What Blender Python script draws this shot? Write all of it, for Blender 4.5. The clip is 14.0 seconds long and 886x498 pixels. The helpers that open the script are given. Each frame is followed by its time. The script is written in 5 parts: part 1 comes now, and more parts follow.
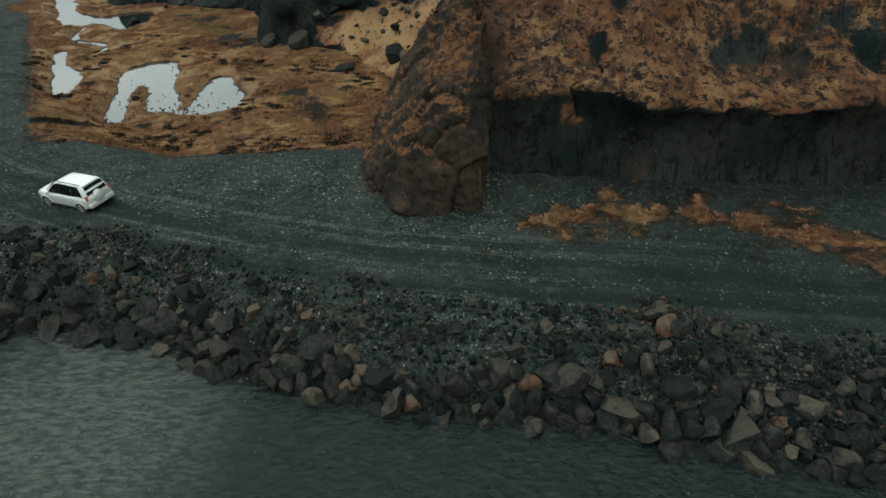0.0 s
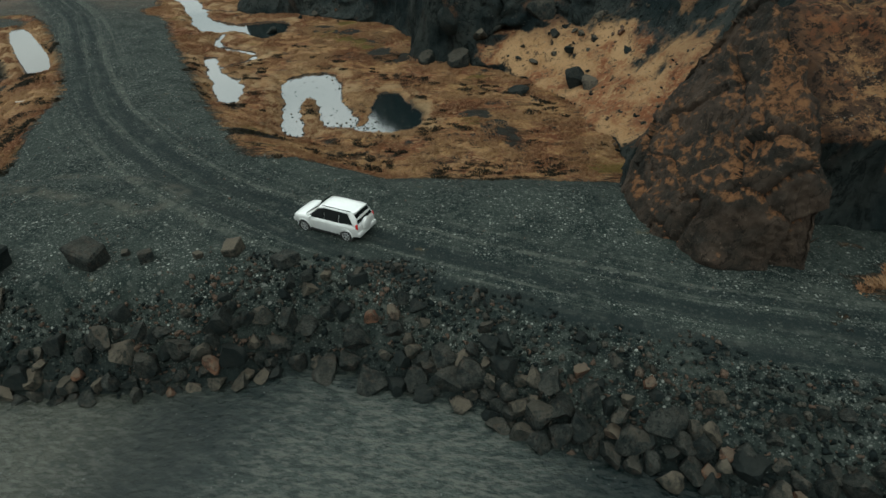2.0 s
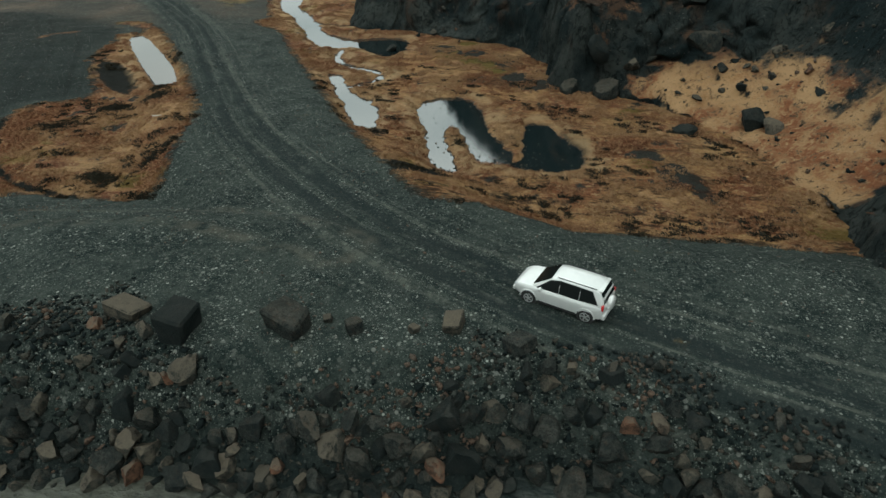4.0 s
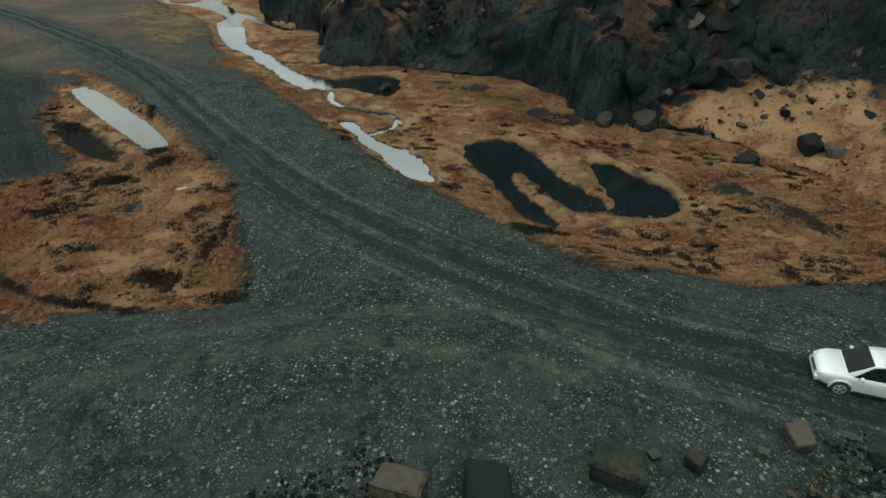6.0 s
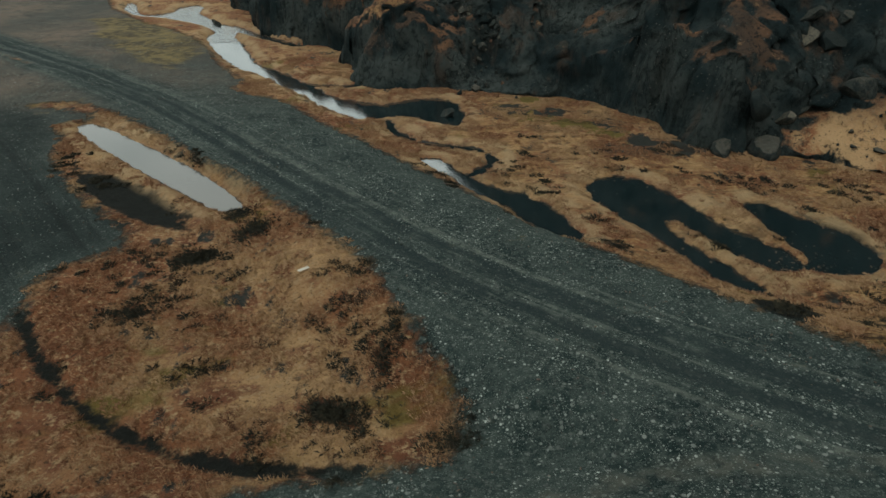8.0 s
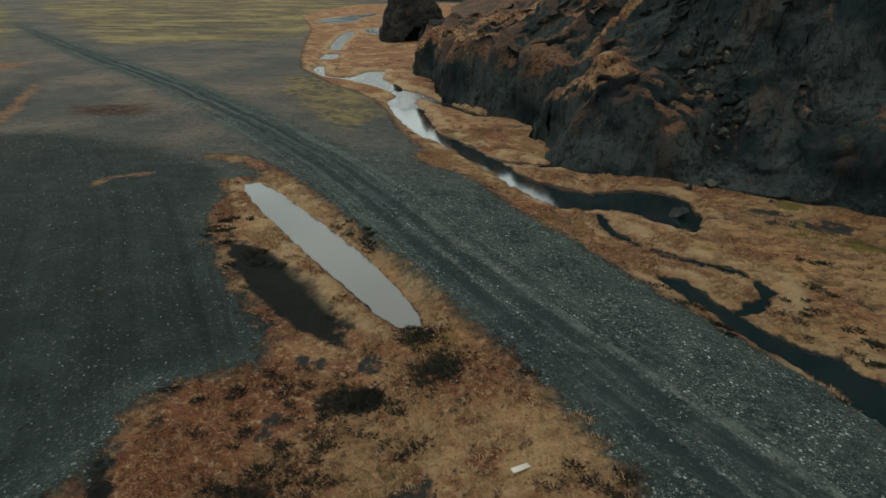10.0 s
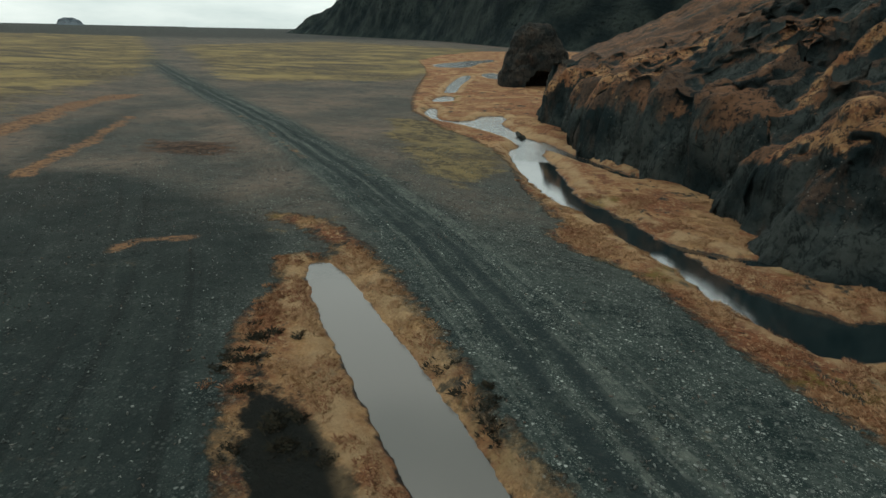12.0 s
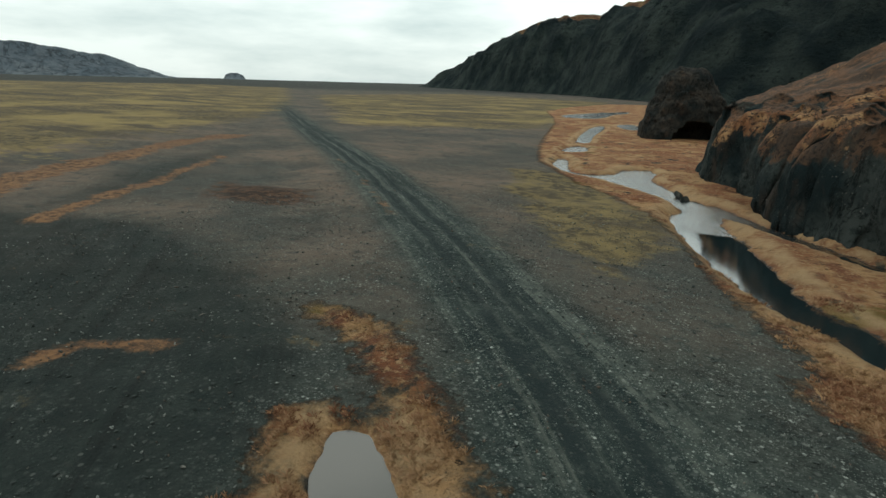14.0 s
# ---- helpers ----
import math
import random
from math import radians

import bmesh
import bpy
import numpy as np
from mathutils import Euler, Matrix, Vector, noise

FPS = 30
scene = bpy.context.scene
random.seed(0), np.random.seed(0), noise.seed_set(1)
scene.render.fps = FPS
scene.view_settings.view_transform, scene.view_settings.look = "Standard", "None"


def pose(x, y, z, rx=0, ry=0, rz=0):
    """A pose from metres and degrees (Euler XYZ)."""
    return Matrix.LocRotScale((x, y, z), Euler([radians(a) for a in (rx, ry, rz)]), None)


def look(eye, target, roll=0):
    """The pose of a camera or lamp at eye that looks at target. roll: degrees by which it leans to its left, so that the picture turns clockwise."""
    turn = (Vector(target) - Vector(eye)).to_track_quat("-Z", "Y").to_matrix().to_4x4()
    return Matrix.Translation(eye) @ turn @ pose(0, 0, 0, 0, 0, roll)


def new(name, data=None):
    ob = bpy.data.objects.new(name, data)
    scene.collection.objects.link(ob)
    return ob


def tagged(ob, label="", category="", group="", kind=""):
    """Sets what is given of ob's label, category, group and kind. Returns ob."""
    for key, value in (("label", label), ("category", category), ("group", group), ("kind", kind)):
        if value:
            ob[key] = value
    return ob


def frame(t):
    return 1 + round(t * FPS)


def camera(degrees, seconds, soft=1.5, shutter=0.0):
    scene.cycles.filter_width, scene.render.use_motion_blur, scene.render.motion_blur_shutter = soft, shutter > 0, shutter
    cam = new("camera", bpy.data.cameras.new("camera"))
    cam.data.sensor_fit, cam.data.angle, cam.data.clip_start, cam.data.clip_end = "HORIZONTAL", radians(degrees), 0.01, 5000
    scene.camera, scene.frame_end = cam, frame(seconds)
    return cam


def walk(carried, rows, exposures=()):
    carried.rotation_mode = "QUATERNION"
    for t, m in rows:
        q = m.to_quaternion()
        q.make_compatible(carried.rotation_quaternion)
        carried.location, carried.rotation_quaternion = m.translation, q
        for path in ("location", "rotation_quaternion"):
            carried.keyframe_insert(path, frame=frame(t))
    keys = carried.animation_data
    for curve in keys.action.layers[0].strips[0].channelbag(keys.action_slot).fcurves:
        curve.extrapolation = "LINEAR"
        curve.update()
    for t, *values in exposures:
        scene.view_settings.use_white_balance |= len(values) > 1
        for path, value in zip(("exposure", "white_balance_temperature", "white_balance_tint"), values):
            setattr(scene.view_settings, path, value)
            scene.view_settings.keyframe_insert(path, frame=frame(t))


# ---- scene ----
cam = camera(75.0, 14.0)
PATH = [
    (0, (1.222, -0.302, 19.736), (1.132, 1.299, 18.540), -4.21),
    (0.5, (-2.217, 0.370, 19.620), (-2.389, 1.969, 18.432), -3.69),
    (1, (-5.749, 1.008, 19.663), (-5.961, 2.614, 18.490), -3.28),
    (1.5, (-9.259, 1.658, 19.760), (-9.470, 3.274, 18.601), -2.85),
    (2, (-12.504, 2.553, 19.808), (-12.697, 4.178, 18.659), -2.67),
    (2.5, (-15.099, 3.711, 19.740), (-15.284, 5.344, 18.600), -2.50),
    (3, (-17.454, 4.809, 19.590), (-17.666, 6.442, 18.454), -2.21),
    (3.5, (-19.902, 5.885, 19.531), (-20.170, 7.521, 18.412), -1.90),
    (4, (-22.325, 6.940, 19.713), (-22.669, 8.569, 18.604), -1.62),
    (4.2, (-23.427, 7.336, 19.781), (-23.807, 8.959, 18.676), -1.67),
    (6.3, (-41.239, 12.719, 20.721), (-41.149, 14.411, 19.659), -0.95),
    (6.5, (-42.978, 13.660, 20.934), (-42.846, 15.348, 19.869), -0.95),
    (7, (-47.063, 16.200, 21.271), (-46.863, 17.874, 20.194), -0.84),
    (7.5, (-50.486, 18.942, 21.202), (-50.259, 20.608, 20.119), -0.73),
    (8, (-53.038, 21.888, 20.663), (-52.835, 23.569, 19.598), -0.58),
    (8.5, (-54.719, 24.719, 20.013), (-54.593, 26.434, 18.990), -0.40),
    (9, (-56.071, 28.057, 19.054), (-56.083, 29.810, 18.092), -0.07),
    (9.2, (-56.645, 29.445, 18.625), (-56.709, 31.211, 17.691), 0.00),
    (11.3, (-62.490, 47.378, 15.102), (-62.953, 49.172, 14.349), 1.00),
    (11.5, (-63.281, 49.229, 14.748), (-63.776, 51.020, 14.010), 1.00),
    (12, (-64.859, 53.609, 14.092), (-65.439, 55.386, 13.382), 1.09),
    (12.5, (-66.407, 57.971, 13.385), (-67.082, 59.727, 12.704), 1.15),
    (13, (-68.139, 62.308, 12.619), (-68.916, 64.034, 11.975), 1.24),
    (13.5, (-70.167, 66.783, 11.805), (-71.042, 68.481, 11.211), 1.31),
    (14, (-72.079, 70.693, 11.141), (-73.044, 72.355, 10.588), 1.41),
]
walk(cam, [(t, look(eye, target, roll)) for t, eye, target, roll in PATH], [(0, 0.0, 6300, -3), (14, 0.0, 6300, -3)])

# ---- light ----
world = bpy.data.worlds.new("world")
scene.world = world
world.use_nodes = True
wt = world.node_tree
wt.nodes.clear()


def wnode(kind, **inputs):
    n = wt.nodes.new(kind)
    for k, v in inputs.items():
        n.inputs[k.replace("_", " ")].default_value = v
    return n


SUN_ELEV, SUN_TURN = 48.0, 200.0
sky = wnode("ShaderNodeTexSky")
sky.sky_type, sky.sun_disc = "NISHITA", False
sky.sun_elevation, sky.sun_rotation = radians(SUN_ELEV), radians(SUN_TURN)
coord = wnode("ShaderNodeTexCoord")
split = wnode("ShaderNodeSeparateXYZ")
wt.links.new(coord.outputs["Generated"], split.inputs[0])
rise = wnode("ShaderNodeMapRange", From_Min=0.0, From_Max=1.0, To_Min=0.75, To_Max=2.15)
wt.links.new(split.outputs["Z"], rise.inputs["Value"])
squash = wnode("ShaderNodeMapping")
squash.inputs["Scale"].default_value = (1.0, 1.0, 4.5)
wt.links.new(coord.outputs["Generated"], squash.inputs["Vector"])
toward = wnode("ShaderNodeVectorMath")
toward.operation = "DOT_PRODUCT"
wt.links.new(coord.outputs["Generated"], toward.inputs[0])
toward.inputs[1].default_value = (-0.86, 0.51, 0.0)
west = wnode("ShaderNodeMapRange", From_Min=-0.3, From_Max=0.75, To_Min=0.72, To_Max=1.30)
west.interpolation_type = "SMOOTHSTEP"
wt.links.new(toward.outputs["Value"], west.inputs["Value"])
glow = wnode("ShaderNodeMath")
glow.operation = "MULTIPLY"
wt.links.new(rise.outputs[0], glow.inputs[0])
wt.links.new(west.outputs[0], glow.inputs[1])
puffs = wnode("ShaderNodeTexNoise", Scale=2.1, Detail=7.0, Roughness=0.55)
wt.links.new(squash.outputs[0], puffs.inputs["Vector"])
cloud = wnode("ShaderNodeValToRGB")
cloud.color_ramp.elements[0].position, cloud.color_ramp.elements[0].color = 0.36, (0.66, 0.71, 0.72, 1)
cloud.color_ramp.elements[1].position, cloud.color_ramp.elements[1].color = 0.56, (1.0, 1.0, 0.99, 1)
wt.links.new(puffs.outputs["Fac"], cloud.inputs["Fac"])
deck = wnode("ShaderNodeMix")
deck.data_type, deck.blend_type = "RGBA", "MULTIPLY"
deck.inputs[0].default_value = 1.0
wt.links.new(cloud.outputs["Color"], deck.inputs[6])
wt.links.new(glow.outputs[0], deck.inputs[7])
over = wnode("ShaderNodeBackground", Strength=1.0)
wt.links.new(deck.outputs[2], over.inputs["Color"])
clear = wnode("ShaderNodeBackground", Strength=0.06)
wt.links.new(sky.outputs["Color"], clear.inputs["Color"])
both = wnode("ShaderNodeMixShader", Fac=0.08)
wt.links.new(over.outputs[0], both.inputs[1])
wt.links.new(clear.outputs[0], both.inputs[2])
wout = wnode("ShaderNodeOutputWorld")
wt.links.new(both.outputs[0], wout.inputs["Surface"])

sun = new("sun", bpy.data.lights.new("sun", "SUN"))
sun.data.energy, sun.data.angle, sun.data.color = 0.6, radians(25), (1.0, 0.97, 0.92)
sun.matrix_world = pose(0, 0, 60, 90 - SUN_ELEV, 0, SUN_TURN + 180)


# ---- noise and plan arithmetic ----
PERM = np.random.RandomState(7).permutation(512)
GRAD = np.random.RandomState(8).normal(size=(512, 3))
GRAD /= np.linalg.norm(GRAD, axis=1)[:, None]


def perlin(x, y, z):
    x, y, z = np.broadcast_arrays(np.asarray(x, float), np.asarray(y, float), np.asarray(z, float))
    i, j, k = (np.floor(a).astype(int) for a in (x, y, z))
    fx, fy, fz = x - i, y - j, z - k
    ease = lambda a: a * a * a * (a * (a * 6 - 15) + 10)
    u, v, w = ease(fx), ease(fy), ease(fz)
    total = 0
    for a in (0, 1):
        for b in (0, 1):
            for c in (0, 1):
                g = GRAD[PERM[(PERM[(PERM[(i + a) % 512] + j + b) % 512] + k + c) % 512]]
                dot = g[..., 0] * (fx - a) + g[..., 1] * (fy - b) + g[..., 2] * (fz - c)
                total = total + dot * (u if a else 1 - u) * (v if b else 1 - v) * (w if c else 1 - w)
    return total * 1.5


def fbm(x, y, z=0.0, octaves=4, gain=0.5):
    total, amp, f = 0, 1.0, 1.0
    for o in range(octaves):
        total = total + amp * perlin(x * f + 11.3 * o, y * f - 7.1 * o, z * f + 3.7 * o)
        amp, f = amp * gain, f * 2.03
    return total


def ridge(x, y, z=0.0, octaves=4):
    total, amp, f = 0, 1.0, 1.0
    for o in range(octaves):
        total = total + amp * (1 - 2.2 * np.abs(perlin(x * f + 5.3 * o, y * f + 9.1 * o, z * f)))
        amp, f = amp * 0.5, f * 2.1
    return total


def step(a, b, x):
    t = np.clip((x - a) / (b - a), 0, 1)
    return t * t * (3 - 2 * t)


def line_dist(x, y, pts, extra=None, reach=None):
    """Distance to an open line of plan points (99 beyond reach); with extra, also that value carried along the line, and the side."""
    if reach is not None:
        px, py = [p[0] for p in pts], [p[1] for p in pts]
        box = (x > min(px) - reach) & (x < max(px) + reach) & (y > min(py) - reach) & (y < max(py) + reach)
        out = np.full(x.shape, 99.0)
        if box.any():
            out[box] = line_dist(x[box], y[box], pts)
        return out
    best, val, side = np.full(x.shape, 1e18), np.zeros(x.shape), np.zeros(x.shape)
    for n in range(len(pts) - 1):
        (ax, ay), (bx, by) = pts[n][:2], pts[n + 1][:2]
        dx, dy = bx - ax, by - ay
        ux, uy = x - ax, y - ay
        t = np.clip((ux * dx + uy * dy) / (dx * dx + dy * dy), 0, 1)
        d = (ux - t * dx) ** 2 + (uy - t * dy) ** 2
        if extra is None:
            np.minimum(best, d, out=best)
        else:
            near = d < best
            best[near] = d[near]
            val[near] = (extra[n] * (1 - t) + extra[n + 1] * t)[near]
            side[near] = np.sign(ux * dy - uy * dx)[near]
    best = np.sqrt(best)
    return best if extra is None else (best, val, side)


def inside_dist(x, y, pts, reach=None):
    """Signed distance to a closed outline, positive inside; -99 beyond reach of its box."""
    if reach is not None:
        px, py = [p[0] for p in pts], [p[1] for p in pts]
        box = (x > min(px) - reach) & (x < max(px) + reach) & (y > min(py) - reach) & (y < max(py) + reach)
        out = np.full(x.shape, -99.0)
        if box.any():
            out[box] = inside_dist(x[box], y[box], pts)
        return out
    d = line_dist(x, y, list(pts) + [pts[0]])
    odd = np.zeros(x.shape, bool)
    for (ax, ay), (bx, by) in zip(pts, list(pts[1:]) + [pts[0]]):
        if ay != by:
            odd ^= ((ay > y) != (by > y)) & (x < (bx - ax) * (y - ay) / (by - ay) + ax)
    return np.where(odd, d, -d)


def rounded(pts, closed=True, times=2):
    """Corner-cutting, so that an outline runs in curves."""
    for _ in range(times):
        out = []
        n = len(pts)
        for i in range(n if closed else n - 1):
            a, b = pts[i], pts[(i + 1) % n]
            out.append(tuple(0.75 * p + 0.25 * q for p, q in zip(a, b)))
            out.append(tuple(0.25 * p + 0.75 * q for p, q in zip(a, b)))
        pts = out if closed else [pts[0]] + out + [pts[-1]]
    return pts


# ---- plan ----
ROAD = rounded([(90, 16), (40, 18.5, ), (14, 19.6), (-1.2, 20.7), (-12.5, 23.6), (-21.5, 27.1), (-30.5, 31.8), (-36.5, 37), (-41.8, 42.4), (-47.7, 48.4),
                (-57, 61.0), (-72.4, 83), (-77.8, 90), (-88.8, 102), (-104, 117), (-122, 134), (-156, 162), (-206, 206), (-270, 262), (-420, 400)], False, 1)
TURNOFF = rounded([(-33, 30.5), (-42, 33), (-50, 32.2), (-60, 28.5), (-75, 24), (-110, 20)], False)
M_POND = rounded([(-36.4, 63.0), (-34.6, 65.3), (-31.8, 65.4), (-30.0, 62.8), (-28.8, 58.5), (-27.2, 54.4), (-24.9, 51.4), (-26.6, 49.6), (-28.6, 50.4), (-29.8, 53.9),
                  (-31.3, 57.2), (-32.3, 57.6), (-32, 54.8), (-30.6, 50.8), (-29.6, 47.9), (-31.0, 47.6), (-32.6, 50.6), (-33.9, 55.5), (-35.4, 59.2)])
N_POND = rounded([(-25.3, 56.0), (-24.7, 59.3), (-22.9, 59.1), (-21.4, 55.8), (-19.8, 53.6), (-19.8, 49.6), (-22.9, 48.7), (-26.0, 49.3), (-24.7, 51.4)])
ROAD_POND = rounded([(-49.6, 71.5), (-47.3, 71.2), (-45.2, 66.4), (-43.2, 64.3), (-41.0, 62.6), (-39.3, 59.0), (-38.9, 55.4), (-39.9, 54.6), (-41.4, 56.4), (-43.3, 60.6), (-46.4, 65.9)])
DARK_POOL = rounded([(-60.1, 94.6), (-55.5, 90.4), (-51.8, 88.3), (-47.9, 90.4), (-44.6, 89.6), (-42.9, 86.9), (-43.8, 79.6), (-45.6, 80.6), (-48.2, 82.9), (-51.5, 84.3), (-54.4, 83.2), (-57, 86.2), (-60.6, 91.2)])
STREAM = rounded([(-59.5, 92.5), (-63.5, 99.3), (-67.0, 104.8), (-69.8, 108.5)], False)
REACHES = [rounded(p) for p in (
    [(-67.5, 103.5), (-70.2, 105.9), (-73.5, 111.3), (-75.8, 116.5), (-78, 121.8), (-79.9, 127.8), (-81.5, 132.8), (-80, 135.2), (-82.8, 139.8), (-85.4, 143.4), (-88.7, 146.1), (-92.2, 149.4), (-98, 151.5),
     (-102.5, 158), (-105.4, 164), (-107.5, 173), (-104.5, 170), (-101, 159.1), (-98.8, 155), (-93, 157), (-93.8, 163.6), (-90.1, 166.7), (-87.8, 161.2), (-87.7, 154.8), (-84.5, 149.9), (-82.6, 146.4), (-81.1, 143.1),
     (-78.2, 140.8), (-76.4, 135), (-76.2, 130.4), (-74.2, 126.2), (-72.6, 121.1), (-70.9, 114.9), (-69.9, 112.3), (-68.8, 109.2), (-66.5, 106.5)],
    [(-110.3, 181.2), (-112.6, 193.1), (-109.2, 196.3), (-105.2, 183.3), (-107.3, 178.5)],
    [(-113.3, 200.4), (-116.3, 210.4), (-121.2, 230.2), (-126.9, 260.4), (-125.7, 269.3), (-120.5, 250.7), (-117.0, 227.1), (-110.6, 203.1), (-111.7, 199.5)],
    [(-124.3, 274.8), (-120.5, 287.5), (-109.9, 256.1), (-114.0, 251.8)],
    [(-157.9, 315.5), (-159.5, 335.2), (-155.4, 366.6), (-149.0, 385.9), (-141.4, 378.4), (-144.9, 348.3), (-138.6, 315.9), (-144.0, 302.9)])]
CLIFF_CHANNEL = rounded([(-78.5, 140), (-74.2, 133.6), (-70.5, 128.7), (-67.2, 124.8), (-64.4, 121.4)], False)
SIDE_CHANNEL = rounded([(-51.6, 83), (-51.2, 79.9), (-49.1, 75.5), (-46.4, 73.7), (-43.7, 72.9), (-42.4, 71.4), (-42.9, 68.7), (-44.9, 67.2)], False)
BACKWATER = rounded([(-63.2, 99.6), (-60.2, 97.4), (-56.8, 96.6), (-53.4, 97.0)], False)
STRIP_POND = rounded([(-83.9, 82.8), (-82.3, 84.1), (-76.3, 78.0), (-71.0, 72.6), (-66.7, 67.7), (-62.8, 61.9), (-63.9, 60.6), (-66.7, 63.2), (-70.8, 67.6), (-75.8, 73.1)])
ISLAND = rounded([(-84.9, 83.9), (-82.2, 84.3), (-82.2, 84.9), (-84.5, 86.6), (-87.2, 89.1), (-91.7, 90.5), (-91.5, 91.4), (-86.5, 90.7), (-83.1, 87.6), (-80, 85.1), (-77.6, 82.6), (-71.2, 74.5), (-66.0, 68.2), (-61.9, 63), (-57.1, 55.9), (-54.0, 51.5), (-52.2, 45), (-50.2, 40), (-50.5, 38), (-52.8, 36.9), (-59.0, 36.9), (-60, 35),
                  (-63.8, 37), (-72, 36.5), (-75, 43.4), (-73.4, 49.9), (-74.3, 53.8), (-69.0, 57.8), (-76.1, 65.4), (-81.9, 73.6), (-82.6, 79.0), (-85.8, 83.2)], True, 1)
MEADOW = rounded([(40, 39), (-3.6, 38.7), (-13.6, 38.9), (-21.1, 38.3), (-27.0, 37.4), (-30.4, 37.7), (-33.2, 42), (-38.0, 49.4), (-43.5, 58.0), (-48.2, 65.6), (-54.0, 74.2), (-59.4, 83.2), (-63.2, 90.2),
                  (-67.4, 91.6), (-70.5, 95.2), (-68.6, 98), (-73.5, 106.5), (-78.8, 121), (-84.5, 131.5), (-98, 147), (-109, 165), (-126, 215), (-146, 280), (-190, 380), (-190, 560), (60, 560)], True, 1)
DITCH = [(-73.4, 49.9), (-70.9, 46.2), (-68.2, 43.2), (-65.3, 40.7), (-62.6, 39.2), (-59.8, 38.0), (-57.0, 37.4), (-54.8, 37.1)]
SHORE = rounded([(400, -60), (60, 2), (30, 9.0), (16.2, 11.9), (9.5, 13.0), (6, 14.5), (0, 14.8), (-4.7, 16.2), (-10.3, 17.7), (-14.4, 19.7), (-19.5, 21.3), (-22.5, 21.1), (-25.1, 20.1), (-30, 19.1), (-35.2, 18.6),
                 (-39, 18.4), (-43.6, 16.9), (-60, 12), (-90, 4), (-160, -20), (-400, -60), (-900, -80)], False, 1)
SEA_LAND = SHORE + [(-40000, -2000), (-40000, 40000), (40000, 40000), (40000, -2000)]
HILL = rounded([(140, 28), (40, 29.6), (22, 30.0), (10, 29.9), (3.2, 30.5), (-1.0, 31.6), (-4.2, 33), (-5.0, 36), (-4.6, 39), (-3.5, 45), (-5, 52), (-8.5, 60), (-15, 67), (-20.3, 68.6), (-23.2, 72),
                (-24.4, 79), (-28.2, 85), (-36, 88.6), (-45, 92.4), (-53.5, 94.4), (-55.6, 101), (-55.4, 107), (-57.6, 114), (-64, 122.5), (-69.5, 129.8), (-73.6, 141), (-78.8, 155), (-83.0, 162), (-83.6, 168.5), (-78, 178), (-75, 195),
                (-84, 222), (-76, 250), (-60, 290), (40, 340), (300, 360), (300, 30)], True, 1)
WATER_Z, STRIP_Z, SEA_Z = -0.45, -0.05, -0.4


def road_height(x, y):
    d, z, side = line_dist(x, y, ROAD, ROAD_Z)
    return d, z, side


ROAD_Z = np.interp([p[0] for p in ROAD][::-1], [-420, -122, -88, -72, -57, -47, -41, -33, -12, -1, 14, 40, 90], [0.2, 0.35, 0.4, 0.5, 1.0, 1.5, 1.9, 2.7, 3.0, 2.7, 1.9, 1.1, 1.0])[::-1]


def tilt(x, y):
    """The whole flat falls gently from the road towards the foot of the cliffs."""
    return 1.68 * np.tanh((0.656 * (np.asarray(x) + 70) + 0.7545 * (np.asarray(y) - 75)) / 60)


def water_level(x, y):
    """Ponds lie level; the stream falls gently."""
    z = WATER_Z - tilt(-50, 86) - 0.475 * np.clip((y - 96) / 32, 0, 1)
    z = np.where(y < 76, WATER_Z - tilt(-43.5, 62), z)
    return np.where((y < 70) & (x > -37.8), WATER_Z - tilt(-29, 55), z)


